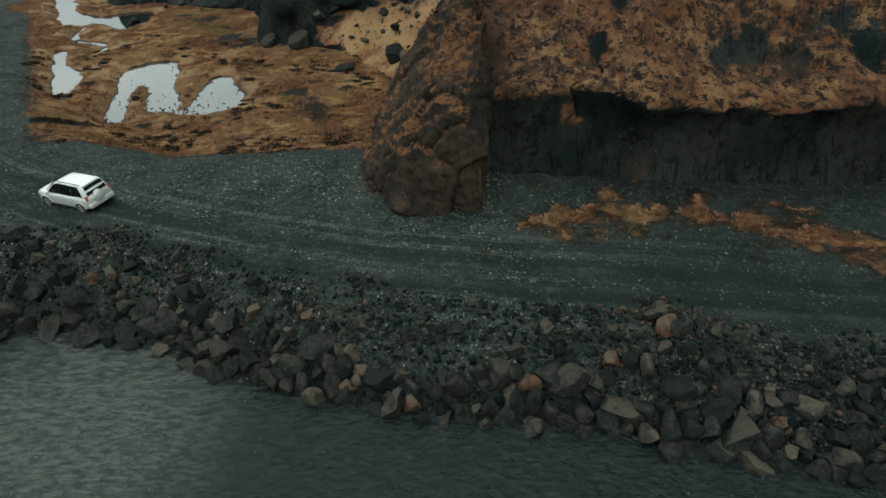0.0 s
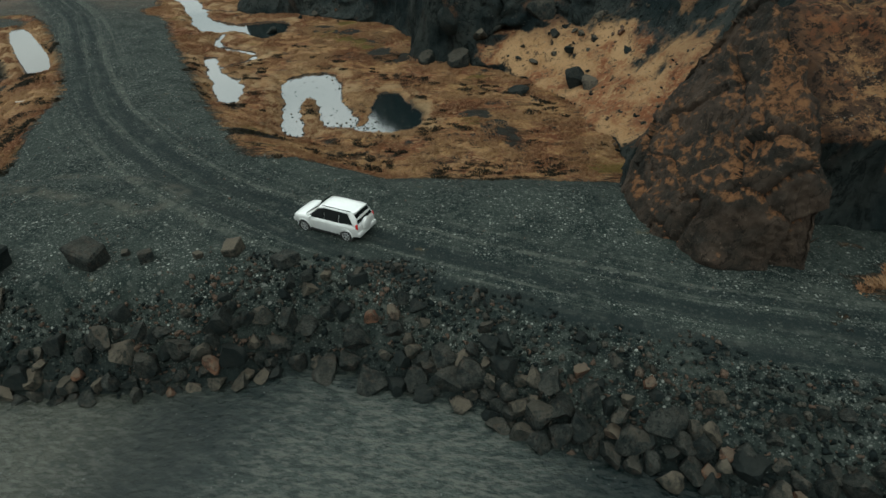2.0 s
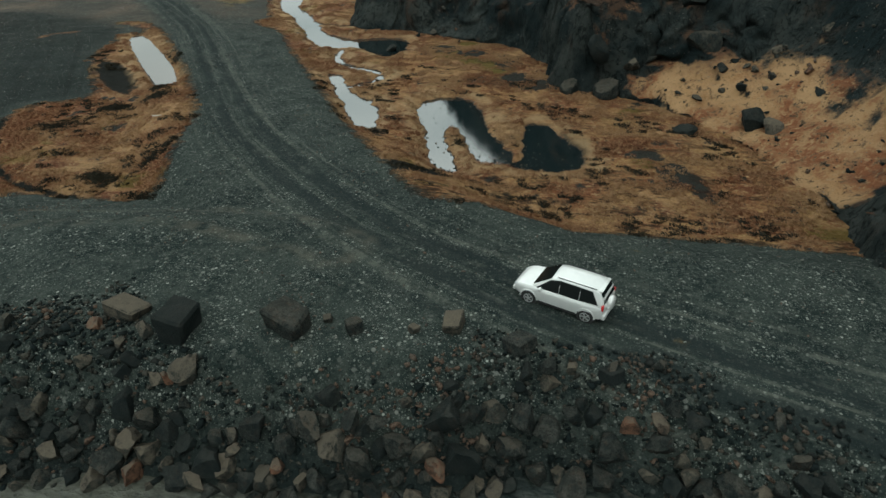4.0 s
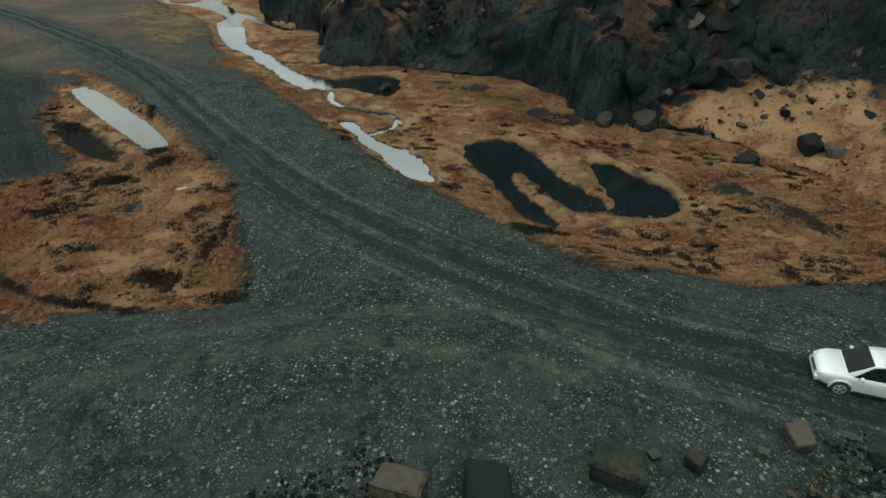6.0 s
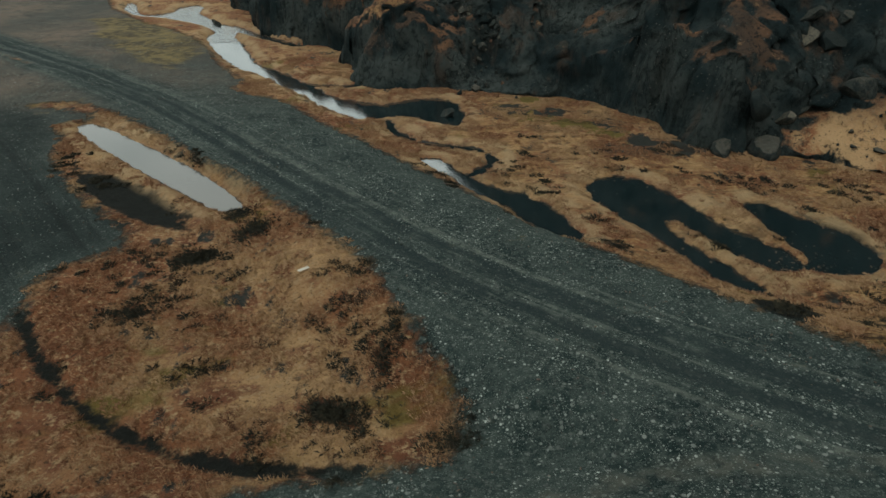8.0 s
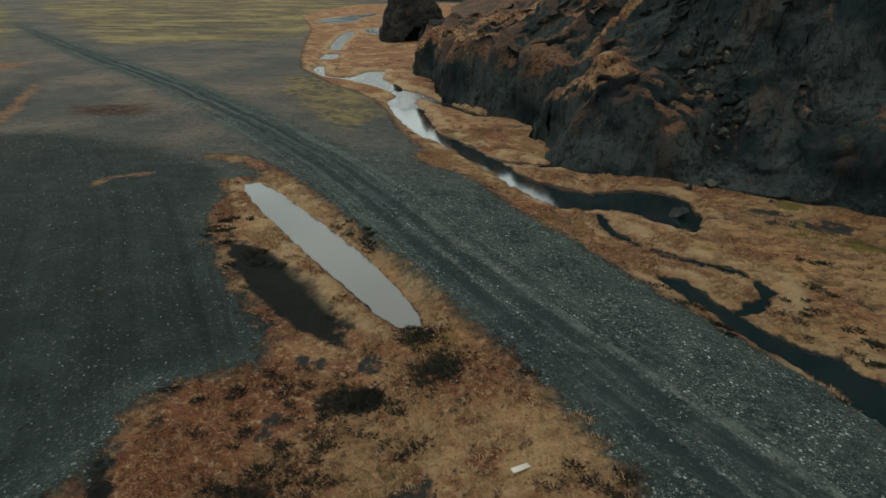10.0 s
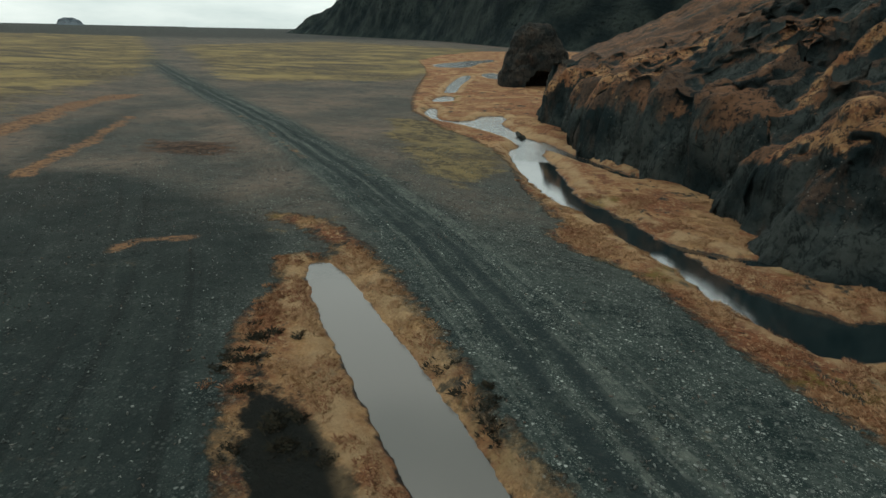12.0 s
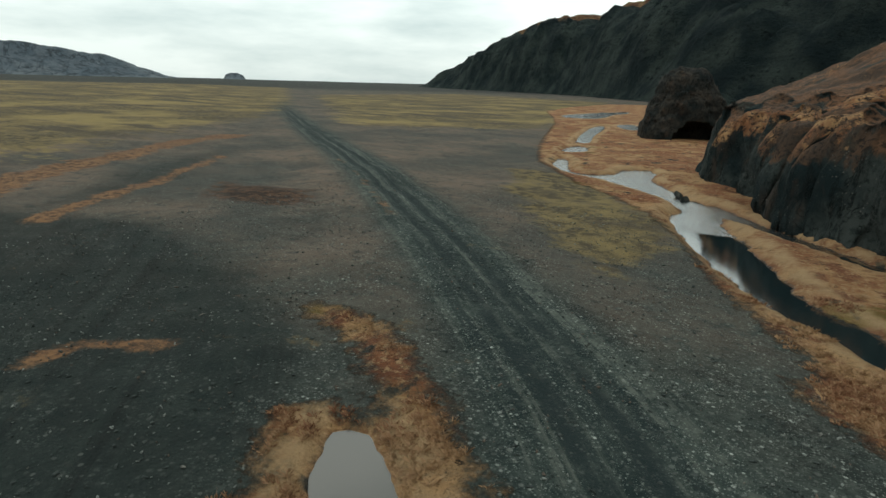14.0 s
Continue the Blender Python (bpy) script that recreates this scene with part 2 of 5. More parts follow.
def ground_parts(x, y):
    """Height of the open ground and the distances by which its surface is told apart."""
    d_road, z_road, side = road_height(x, y)
    land = inside_dist(x, y, SEA_LAND)
    # the raised gravel flat along the shore, lower towards the east
    top = np.interp(x, [-120, -60, -45, -12, 2, 10, 20, 60], [1.6, 2.3, 3.1, 3.05, 2.7, 2.4, 1.6, 1.2])
    edge = np.interp(x, [-75, -58, -48, -36, -30, -5, 20], [33, 33.5, 33.5, 36, 35, 36, 40])
    flat = top * (1 - step(edge - 4.5, edge + 6, y))
    bank = np.where(side < 0, step(5.0, 9.5, d_road), step(5.5, 12.5, d_road))
    road_bed = z_road * (1 - bank)
    base = 0.05 + 0.22 * fbm(x / 9, y / 9, 0.3, 3) + 0.25 * step(60, 130, y) * step(-60, -80, x)
    h = np.maximum(np.maximum(flat, road_bed), 0) + base * (1 - np.clip(np.maximum(flat, road_bed) / 1.5, 0, 1) * 0.8)
    # wheel ruts and shoulder of the road
    rut = np.exp(-((d_road - 0.95) / 0.38) ** 2) * 0.07 - np.exp(-((d_road - 2.2) / 0.6) ** 2) * 0.05
    h = h - rut + 0.05 * fbm(x / 2.2, y / 2.2, 1.5, 3)
    # waters
    wet = np.full(x.shape, -99.0)
    for pond in (M_POND, N_POND, ROAD_POND, DARK_POOL):
        wet = np.maximum(wet, inside_dist(x, y, pond, 4))
    flow = line_dist(x, y, STREAM, reach=9)
    wet = np.maximum(wet, 1.5 + 0.5 * fbm(x / 6, y / 6, 4.1, 2) - flow)
    for pond in REACHES:
        wet = np.maximum(wet, inside_dist(x, y, pond, 9))
    wet = np.maximum(wet, 1.1 - line_dist(x, y, CLIFF_CHANNEL, reach=9))
    wet = np.maximum(wet, 0.45 - line_dist(x, y, SIDE_CHANNEL, reach=9))
    wet = np.maximum(wet, 0.7 - line_dist(x, y, BACKWATER, reach=9))
    wet = wet + 0.42 * fbm(x / 1.5, y / 1.5, 8.8, 4)
    strip = inside_dist(x, y, STRIP_POND, 3) + 0.18 * fbm(x / 1.2, y / 1.2, 2.8, 3)
    h = np.where(strip > -1.5, (STRIP_Z - 0.45 * np.clip(strip, -1, 0.8)) * step(-1.3, -0.1, strip) + h * (1 - step(-1.3, -0.1, strip)), h)
    ditch = line_dist(x, y, DITCH, reach=9)
    h = h - 0.35 * np.exp(-(ditch / 0.5) ** 2)
    trench = np.exp(-(((x + 72.6) * 0.707 - (y - 65.0) * 0.707) / 6.4) ** 4 - (((x + 72.6) * 0.707 + (y - 65.0) * 0.707) / 1.35) ** 4)
    h = h - 0.30 * trench - tilt(x, y)
    low = water_level(x, y) + 0.03 - 0.5 * np.clip(wet, -3, 1.0)
    near = step(-2.2, -0.2, wet)
    h = np.where(wet > -3, np.minimum(h, low) * near + h * (1 - near), h)
    # shore bank
    shore = land + 0.5 * fbm(x / 3, y / 3, 6.0, 3)
    width = np.interp(x, [-60, -40, -30, -20, -14, -6, 4, 14], [5, 4.5, 4.0, 4.0, 4.2, 4.5, 5.0, 6.0])
    k = np.clip(shore / width, -1.5, 1)
    h = np.where(k < 1, (SEA_Z - 0.1) + (h - SEA_Z + 0.1) * np.where(k > 0, step(-0.15, 1.0, k), 0) + np.minimum(k, 0) * 0.9, h)
    # the flat beyond
    return h, d_road * side, land, wet, strip, ditch


def grass_field(x, y):
    g = np.maximum(inside_dist(x, y, ISLAND, 6), inside_dist(x, y, MEADOW, 6))
    # tussocks at the hollow's foot
    g = np.maximum(g, 0.15 + 1.3 * fbm(x / 2.2, y / 2.2, 9.4, 4) + 0.25 - 0.45 * line_dist(x, y, [(5.5, 25.4), (8.5, 26.1), (13.5, 26.5), (17.9, 25.7), (20.5, 23.9), (25, 22.8)], reach=8))
    return g


def hill_height(x, y):
    d = inside_dist(x, y, HILL, 8)
    d = d + 0.9 * fbm(x / 6, y / 6, 2.0, 3) * step(0, 2, d) + 0.35 * fbm(x / 1.7, y / 1.7, 5.0, 2)
    # along the foot: place, face height, its run, slope above, brow, growth, extra rise further in
    knots = [(30, 30, 4.3, 0.9, 1.1, 2.0, 0.95, 2.4), (12, 29, 4.4, 0.8, 0.95, 2.0, 1.0, 2.4), (4, 29, 5.0, 0.9, 1.0, 1.5, 1.0, 2.0), (-0.5, 31, 6.0, 1.6, 1.0, 0.1, 0.85, 0.5), (-5, 35, 3.4, 1.9, 1.0, 0.1, 0.85, 0.5),
             (-4, 39, 4.2, 2.2, 1.0, 0.1, 0.75, 0.6), (-3, 48, 0.6, 2.0, 0.52, 0, 1.12, 0.8), (-8, 60, 0.5, 2.0, 0.42, 0, 1.15, 0.6), (-15, 67, 1.5, 2.0, 0.42, 0, 1.14, 0.8), (-22, 71, 8.5, 1.3, 0.9, 0.3, 0.1, 1.4),
             (-25, 79, 9.5, 1.5, 1.0, 0.2, 0.0, 1.4), (-30, 86, 5.0, 2.6, 0.9, 0.2, 0.0, 1.6), (-35, 88.5, 1.3, 3.0, 0.36, 0, 0.0, 2.6), (-40, 90.5, 1.0, 3.0, 0.30, 0, 0.1, 2.2), (-47, 93, 7.5, 4.0, 0.7, 0.4, 0.35, 1.3), (-54, 95, 6.5, 3.0, 0.7, 0.5, 0.45, 0.8),
             (-55, 106, 6.6, 3.0, 0.46, 0.4, 0.55, 0.8), (-59, 117, 9.5, 3.0, 0.40, 0.3, 0.97, 0.55), (-65, 125, 10.5, 3.0, 0.32, 0.2, 0.90, 0.32), (-71, 133, 9.8, 3.0, 0.34, 0.2, 0.95, 0.10), (-82, 160, 10.4, 3.2, 0.22, 0.2, 0.85, 0.06), (-76, 190, 5, 6.0, 0.24, 0, 0.9, 0.14),
             (-80, 240, 4, 8.0, 0.40, 0, 0.95, 0.16), (-60, 290, 3, 8.0, 0.42, 0, 0.95, 0.16)]
    w = [1 / (((x - k[0]) ** 2 + (y - k[1]) ** 2) + 5) ** 1.7 for k in knots]
    total = sum(w)
    face, run, grade, brow, growth, more = (sum(a * k[i] for a, k in zip(w, knots)) / total for i in (2, 3, 4, 5, 6, 7))
    climb = np.clip(d, 0, None)
    rough = 1 + 0.25 * fbm(x / 5, y / 5, 9.0, 3)
    z = face * rough * step(-0.15, 1.0, climb / run) + grade * np.clip(climb - run, 0, None) + more * np.clip(climb - 10, 0, None)
    gully = 1.3 * ridge(x / 17, y / 17, 3.0, 2) + 0.32 * ridge(x / 6, y / 6, 5.0, 4)
    z = z + step(0.5, 6, climb) * (1.3 * gully * (1.25 - np.clip(growth, 0, 1)) + 0.30 * fbm(x / 2, y / 2, 1.0, 3))
    crags = np.clip(ridge(x / 9, y / 9, 1.7, 4) - 0.35, 0, 1.3) * step(-62, -54, x) * step(-14, -30, x) * step(150, 132, y)
    z = z + 2.4 * crags * step(3, 9, climb)
    cap = 45 + 45 * step(-60, -50, x) * step(150, 110, y) + 150 * step(-12, 8, x) * step(130, 60, y)
    z = cap * (1 - np.exp(-z / cap))
    return d, z, brow, growth


# ---- materials ----
def material(name):
    m = bpy.data.materials.new(name)
    m.use_nodes = True
    t = m.node_tree
    t.nodes.clear()
    out = t.nodes.new("ShaderNodeOutputMaterial")
    b = t.nodes.new("ShaderNodeBsdfPrincipled")
    t.links.new(b.outputs[0], out.inputs[0])
    return m, Nodes(t, b)


class Nodes:
    """Short forms for building a node tree."""

    def __init__(self, tree, bsdf):
        self.t, self.b = tree, bsdf
        self.pos = tree.nodes.new("ShaderNodeNewGeometry").outputs["Position"]

    def link(self, a, b):
        if isinstance(a, (int, float)):
            b.default_value = a
        elif isinstance(a, tuple):
            b.default_value = (*a, 1) if len(a) == 3 and len(b.default_value) == 4 else a
        else:
            self.t.links.new(a, b)

    def attr(self, name):
        n = self.t.nodes.new("ShaderNodeAttribute")
        n.attribute_name = name
        return n.outputs["Fac"]

    def noise(self, scale, detail=4.0, rough=0.55, stretch=None, warp=0.0):
        n = self.t.nodes.new("ShaderNodeTexNoise")
        n.inputs["Scale"].default_value, n.inputs["Detail"].default_value, n.inputs["Roughness"].default_value, n.inputs["Distortion"].default_value = scale, detail, rough, warp
        self.t.links.new(self.mapped(stretch), n.inputs["Vector"])
        return n.outputs["Fac"]

    def mapped(self, stretch):
        if stretch is None:
            return self.pos
        m = self.t.nodes.new("ShaderNodeMapping")
        m.inputs["Scale"].default_value = stretch[:3]
        if len(stretch) > 3:
            m.inputs["Rotation"].default_value = (0, 0, radians(stretch[3]))
        self.t.links.new(self.pos, m.inputs["Vector"])
        return m.outputs[0]

    def cells(self, scale, out="Distance", feature="F1"):
        n = self.t.nodes.new("ShaderNodeTexVoronoi")
        n.feature = feature
        n.inputs["Scale"].default_value = scale
        self.t.links.new(self.pos, n.inputs["Vector"])
        return n.outputs[out]

    def math(self, op, a, b=0.0, c=0.0, clamp=False):
        n = self.t.nodes.new("ShaderNodeMath")
        n.operation, n.use_clamp = op, clamp
        for v, i in zip((a, b, c), n.inputs):
            self.link(v, i)
        return n.outputs[0]

    def ramp(self, v, lo, hi, a=0.0, b=1.0):
        n = self.t.nodes.new("ShaderNodeMapRange")
        n.interpolation_type = "SMOOTHSTEP"
        self.link(v, n.inputs["Value"])
        for k, x in zip(("From Min", "From Max", "To Min", "To Max"), (lo, hi, a, b)):
            n.inputs[k].default_value = x
        return n.outputs[0]

    def mix(self, f, a, b, mode="MIX"):
        n = self.t.nodes.new("ShaderNodeMix")
        n.data_type, n.blend_type = "RGBA", mode
        self.link(f, n.inputs[0])
        self.link(a, n.inputs[6])
        self.link(b, n.inputs[7])
        return n.outputs[2]

    def bump(self, height, distance, strength=1.0, under=None):
        n = self.t.nodes.new("ShaderNodeBump")
        n.inputs["Strength"].default_value, n.inputs["Distance"].default_value = strength, distance
        self.link(height, n.inputs["Height"])
        if under is not None:
            self.t.links.new(under, n.inputs["Normal"])
        return n.outputs[0]

    def rnd(self):
        return self.t.nodes.new("ShaderNodeObjectInfo").outputs["Random"]

    def island(self):
        return self.t.nodes.new("ShaderNodeNewGeometry").outputs["Random Per Island"]

    def up(self):
        n = self.t.nodes.new("ShaderNodeSeparateXYZ")
        g = self.t.nodes.new("ShaderNodeNewGeometry")
        self.t.links.new(g.outputs["Normal"], n.inputs[0])
        return n.outputs["Z"]

    def done(self, color, rough=0.9, normal=None, **more):
        self.link(color, self.b.inputs["Base Color"])
        self.link(rough, self.b.inputs["Roughness"])
        if normal is not None:
            self.t.links.new(normal, self.b.inputs["Normal"])
        for k, v in more.items():
            self.link(v, self.b.inputs[k.replace("_", " ")])


def gravel_color(n):
    """Black volcanic gravel with paler pebbles."""
    tone = n.mix(n.ramp(n.noise(0.30, 6, 0.6), 0.35, 0.65), (0.0085, 0.0140, 0.0135), (0.028, 0.036, 0.032))
    tone = n.mix(n.ramp(n.noise(2.2, 5, 0.7), 0.42, 0.68), tone, (0.043, 0.051, 0.045))
    tone = n.mix(n.ramp(n.noise(11, 4, 0.7), 0.50, 0.72), tone, (0.006, 0.009, 0.009))
    patch = n.ramp(n.noise(0.5, 4, 0.6), 0.35, 0.65, 0.25, 1.0)
    for scale, share, pale in ((8.0, 0.60, (0.150, 0.160, 0.144)), (15.0, 0.48, (0.125, 0.135, 0.120)), (5.0, 0.82, (0.26, 0.27, 0.245)), (3.2, 0.84, (0.145, 0.150, 0.136))):
        pick = n.cells(scale, "Color")
        sep = n.t.nodes.new("ShaderNodeSeparateColor")
        n.t.links.new(pick, sep.inputs[0])
        dot = n.math("MULTIPLY", n.ramp(sep.outputs[0], share, share + 0.12), n.ramp(n.cells(scale), 0.40, 0.22))
        tone = n.mix(n.math("MULTIPLY", dot, patch), tone, pale)
    return tone


def grass_color(n):
    """Dead moor grass: straw, rust and dark peat."""
    c = n.mix(n.ramp(n.noise(0.15, 5, 0.6), 0.42, 0.58), (0.180, 0.074, 0.036), (0.330, 0.198, 0.098))
    c = n.mix(n.ramp(n.noise(0.6, 6, 0.62), 0.46, 0.60), c, (0.140, 0.056, 0.030))
    c = n.mix(n.ramp(n.noise(2.4, 7, 0.72), 0.50, 0.62), c, (0.320, 0.205, 0.112))
    c = n.mix(n.ramp(n.noise(0.33, 5, 0.6, None, 0.8), 0.60, 0.70), c, n.mix(n.noise(3.0, 5, 0.7), (0.030, 0.018, 0.012), (0.105, 0.045, 0.024)))
    c = n.mix(n.ramp(n.noise(1.3, 8, 0.76, None, 0.6), 0.57, 0.65), c, (0.022, 0.015, 0.010))
    c = n.mix(n.ramp(n.noise(7.0, 5, 0.75), 0.52, 0.70), c, (0.062, 0.031, 0.015))
    return c


def ground_material():
    m, n = material("volcanic_gravel_and_moor")
    gravel = gravel_color(n)
    # the road: many wheel lines that run along it, dark where packed, pale where loose
    flow = n.t.nodes.new("ShaderNodeCombineXYZ")
    n.link(n.attr("road"), flow.inputs[0])
    n.link(n.math("MULTIPLY", n.attr("along"), 0.016), flow.inputs[1])
    lanes = n.t.nodes.new("ShaderNodeTexNoise")
    lanes.inputs["Scale"].default_value, lanes.inputs["Detail"].default_value, lanes.inputs["Roughness"].default_value = 1.7, 5.0, 0.62
    n.link(flow.outputs[0], lanes.inputs["Vector"])
    lane = lanes.outputs["Fac"]
    lat = n.math("ABSOLUTE", n.math("ADD", n.attr("road"), n.math("MULTIPLY", n.math("SUBTRACT", n.noise(0.2, 3), 0.5), 1.2)))
    on_road = n.ramp(lat, 5.5, 2.0)
    gravel = n.mix(n.math("MULTIPLY", n.math("MULTIPLY", n.ramp(lane, 0.49, 0.61), on_road), n.ramp(n.noise(1.4, 7, 0.72), 0.40, 0.62, 0.1, 0.75)), gravel, (0.088, 0.094, 0.080))
    gravel = n.mix(n.math("MULTIPLY", n.math("MULTIPLY", n.ramp(lane, 0.50, 0.40), on_road), 0.55), gravel, (0.014, 0.019, 0.019))
    ruts = n.math("MULTIPLY", n.ramp(n.math("ABSOLUTE", n.math("SUBTRACT", lat, 0.95)), 0.75, 0.2), n.ramp(n.noise(0.5, 4), 0.25, 0.55))
    gravel = n.mix(n.math("MULTIPLY", ruts, 0.85), gravel, (0.013, 0.018, 0.018))
    side = n.math("ABSOLUTE", n.attr("turnoff"))
    gravel = n.mix(n.math("MULTIPLY", n.math("MULTIPLY", n.ramp(n.math("ABSOLUTE", n.math("SUBTRACT", side, 1.6)), 0.9, 0.1), n.ramp(n.noise(1.0, 5), 0.35, 0.65)), 0.6), gravel, (0.075, 0.072, 0.058))
    gravel = n.mix(n.math("MULTIPLY", n.attr("dark"), n.ramp(n.noise(0.35, 6, 0.65), 0.3, 0.6, 0.6, 0.95)), gravel, n.mix(n.noise(0.8, 6, 0.7), (0.005, 0.009, 0.009), (0.019, 0.023, 0.021)))
    rows = n.t.nodes.new("ShaderNodeTexNoise")
    rows.inputs["Scale"].default_value, rows.inputs["Detail"].default_value, rows.inputs["Roughness"].default_value = 0.9, 8.0, 0.72
    n.link(flow.outputs[0], rows.inputs["Vector"])
    gravel = n.mix(n.math("MULTIPLY", n.attr("dark"), n.ramp(rows.outputs["Fac"], 0.50, 0.62, 0.0, 0.5)), gravel, (0.006, 0.007, 0.007))
    gravel = n.mix(n.math("MULTIPLY", n.attr("dark"), n.ramp(rows.outputs["Fac"], 0.46, 0.36, 0.0, 0.3)), gravel, (0.030, 0.037, 0.032))
    # the plain: brown earth, olive moss-grass, rust bands and dark heath
    earth = n.mix(n.ramp(n.noise(0.05, 6, 0.6), 0.38, 0.60), (0.056, 0.048, 0.040), (0.112, 0.081, 0.061))
    earth = n.mix(n.ramp(n.noise(0.7, 6, 0.7), 0.5, 0.7), earth, (0.034, 0.034, 0.030))
    gravel = n.mix(n.math("MULTIPLY", n.attr("plain"), n.ramp(n.noise(0.12, 7, 0.7), 0.35, 0.65, 0.5, 0.9)), gravel, earth)
    stone = n.t.nodes.new("ShaderNodeSeparateColor")
    n.link(n.cells(4.2, "Color"), stone.inputs[0])
    gravel = n.mix(n.math("MULTIPLY", n.math("MULTIPLY", n.ramp(stone.outputs[0], 0.62, 0.75), n.ramp(n.cells(4.2), 0.42, 0.25)), n.ramp(n.noise(0.4, 5, 0.65), 0.40, 0.62, 0.1, 0.8)), gravel, n.mix(stone.outputs[1], (0.022, 0.024, 0.022), n.mix(n.attr("plain"), (0.075, 0.080, 0.072), (0.165, 0.156, 0.136))))
    olive = n.mix(n.ramp(n.noise(0.8, 6, 0.7), 0.38, 0.62), (0.118, 0.088, 0.042), (0.040, 0.033, 0.023))
    olive = n.mix(n.ramp(n.noise(0.03, 5, 0.65, (1, 1, 1)), 0.45, 0.6), olive, (0.165, 0.122, 0.052))
    olive = n.mix(n.ramp(n.noise(0.018, 6, 0.7, (1, 3, 1, -45)), 0.52, 0.60), olive, (0.055, 0.044, 0.030))
    fuzz = n.math("ADD", n.math("SUBTRACT", n.noise(0.09, 8, 0.72, (1, 2.2, 1, -40)), 0.5), n.math("MULTIPLY", n.math("SUBTRACT", n.noise(0.6, 7, 0.75), 0.5), 0.7))
    gravel = n.mix(n.ramp(n.math("ADD", n.attr("olive"), n.math("MULTIPLY", fuzz, 2.4)), 0.35, 0.85), gravel, olive)
    gravel = n.mix(n.ramp(n.math("ADD", n.attr("rust"), n.math("MULTIPLY", fuzz, 2.2)), 0.45, 0.85), gravel, n.mix(n.ramp(n.noise(1.6, 8, 0.76), 0.42, 0.60), n.mix(n.noise(0.25, 5), (0.105, 0.052, 0.027), (0.200, 0.112, 0.056)), (0.046, 0.030, 0.021)))
    gravel = n.mix(n.ramp(n.math("ADD", n.attr("heath"), n.math("MULTIPLY", fuzz, 2.2)), 0.45, 0.85), gravel, n.mix(n.ramp(n.noise(1.2, 8, 0.76), 0.45, 0.60), (0.024, 0.017, 0.013), (0.075, 0.042, 0.026)))
    grass = grass_color(n)
    straw = n.math("MULTIPLY", n.attr("straw"), n.ramp(n.noise(0.22, 8, 0.70), 0.42, 0.60, 0.0, 0.65))
    grass = n.mix(straw, grass, n.mix(n.ramp(n.noise(3.0, 8, 0.76), 0.40, 0.62), (0.380, 0.235, 0.108), (0.200, 0.100, 0.045)))
    moss = n.ramp(n.noise(0.10, 4, 0.6, (1, 1.6, 1)), 0.60, 0.68)
    grass = n.mix(n.math("MULTIPLY", moss, 0.8), grass, (0.105, 0.080, 0.020))
    mossy = n.ramp(n.math("ADD", n.math("MULTIPLY", n.attr("mossy"), 1.5), n.math("MULTIPLY", fuzz, 2.0)), 0.45, 0.75)
    grass = n.mix(mossy, grass, n.mix(n.noise(1.5, 6, 0.7), (0.070, 0.052, 0.018), (0.165, 0.120, 0.036)))
    bare = n.ramp(n.math("ADD", n.noise(0.30, 7, 0.66, (1.5, 1, 1, 35)), n.math("MULTIPLY", n.attr("bare"), 0.30)), 0.585, 0.65)
    grass = n.mix(bare, grass, n.mix(n.noise(4, 4), (0.018, 0.020, 0.018), (0.045, 0.043, 0.037)))
    streaks = n.ramp(n.noise(0.6, 8, 0.75, (0.6, 1.4, 1, 8)), 0.50, 0.60)
    grass = n.mix(n.math("MULTIPLY", n.math("MULTIPLY", streaks, n.attr("streak")), 0.9), grass, (0.026, 0.015, 0.010))
    peat = n.ramp(n.math("ADD", n.attr("peat"), n.math("MULTIPLY", n.math("SUBTRACT", n.noise(0.8, 7, 0.72), 0.5), 2.2)), 0.30, 0.75)
    grass = n.mix(peat, grass, n.mix(n.noise(2.0, 7, 0.74), (0.007, 0.010, 0.010), (0.018, 0.016, 0.012)))
    edge = n.math("ADD", n.attr("grass"), n.math("MULTIPLY", n.math("SUBTRACT", n.noise(0.9, 8, 0.72), 0.5), 4.2))
    veg = n.ramp(edge, -0.60, 0.75)
    pale = n.math("MULTIPLY", n.ramp(n.math("ABSOLUTE", n.math("SUBTRACT", n.attr("wet"), -1.0)), 1.3, 0.2), n.ramp(n.noise(0.5, 4), 0.3, 0.6))
    grass = n.mix(n.math("MULTIPLY", pale, 0.8), grass, (0.330, 0.225, 0.125))
    col = n.mix(veg, gravel, grass)
    wet = n.math("ADD", n.attr("wet"), n.math("MULTIPLY", n.math("SUBTRACT", n.noise(1.6, 5, 0.7), 0.5), 0.9))
    col = n.mix(n.ramp(wet, -0.12, 0.08), col, (0.014, 0.012, 0.010))
    # damp dark stones near the sea
    col = n.mix(n.ramp(n.attr("land"), 2.0, 0.3, 0.0, 0.7), col, (0.010, 0.014, 0.014))
    fine = n.math("ADD", n.noise(9, 5, 0.7), n.math("MULTIPLY", n.cells(6.0), 0.6))
    turf = n.math("ADD", n.noise(3.0, 7, 0.72), n.noise(0.9, 5))
    n1 = n.bump(n.math("MULTIPLY", turf, veg), 0.45, 1.0)
    n.done(col, n.ramp(wet, -0.3, 0.1, 0.95, 0.4), n.bump(fine, 0.08, 0.9, n1), Specular_IOR_Level=0.07)
    return m


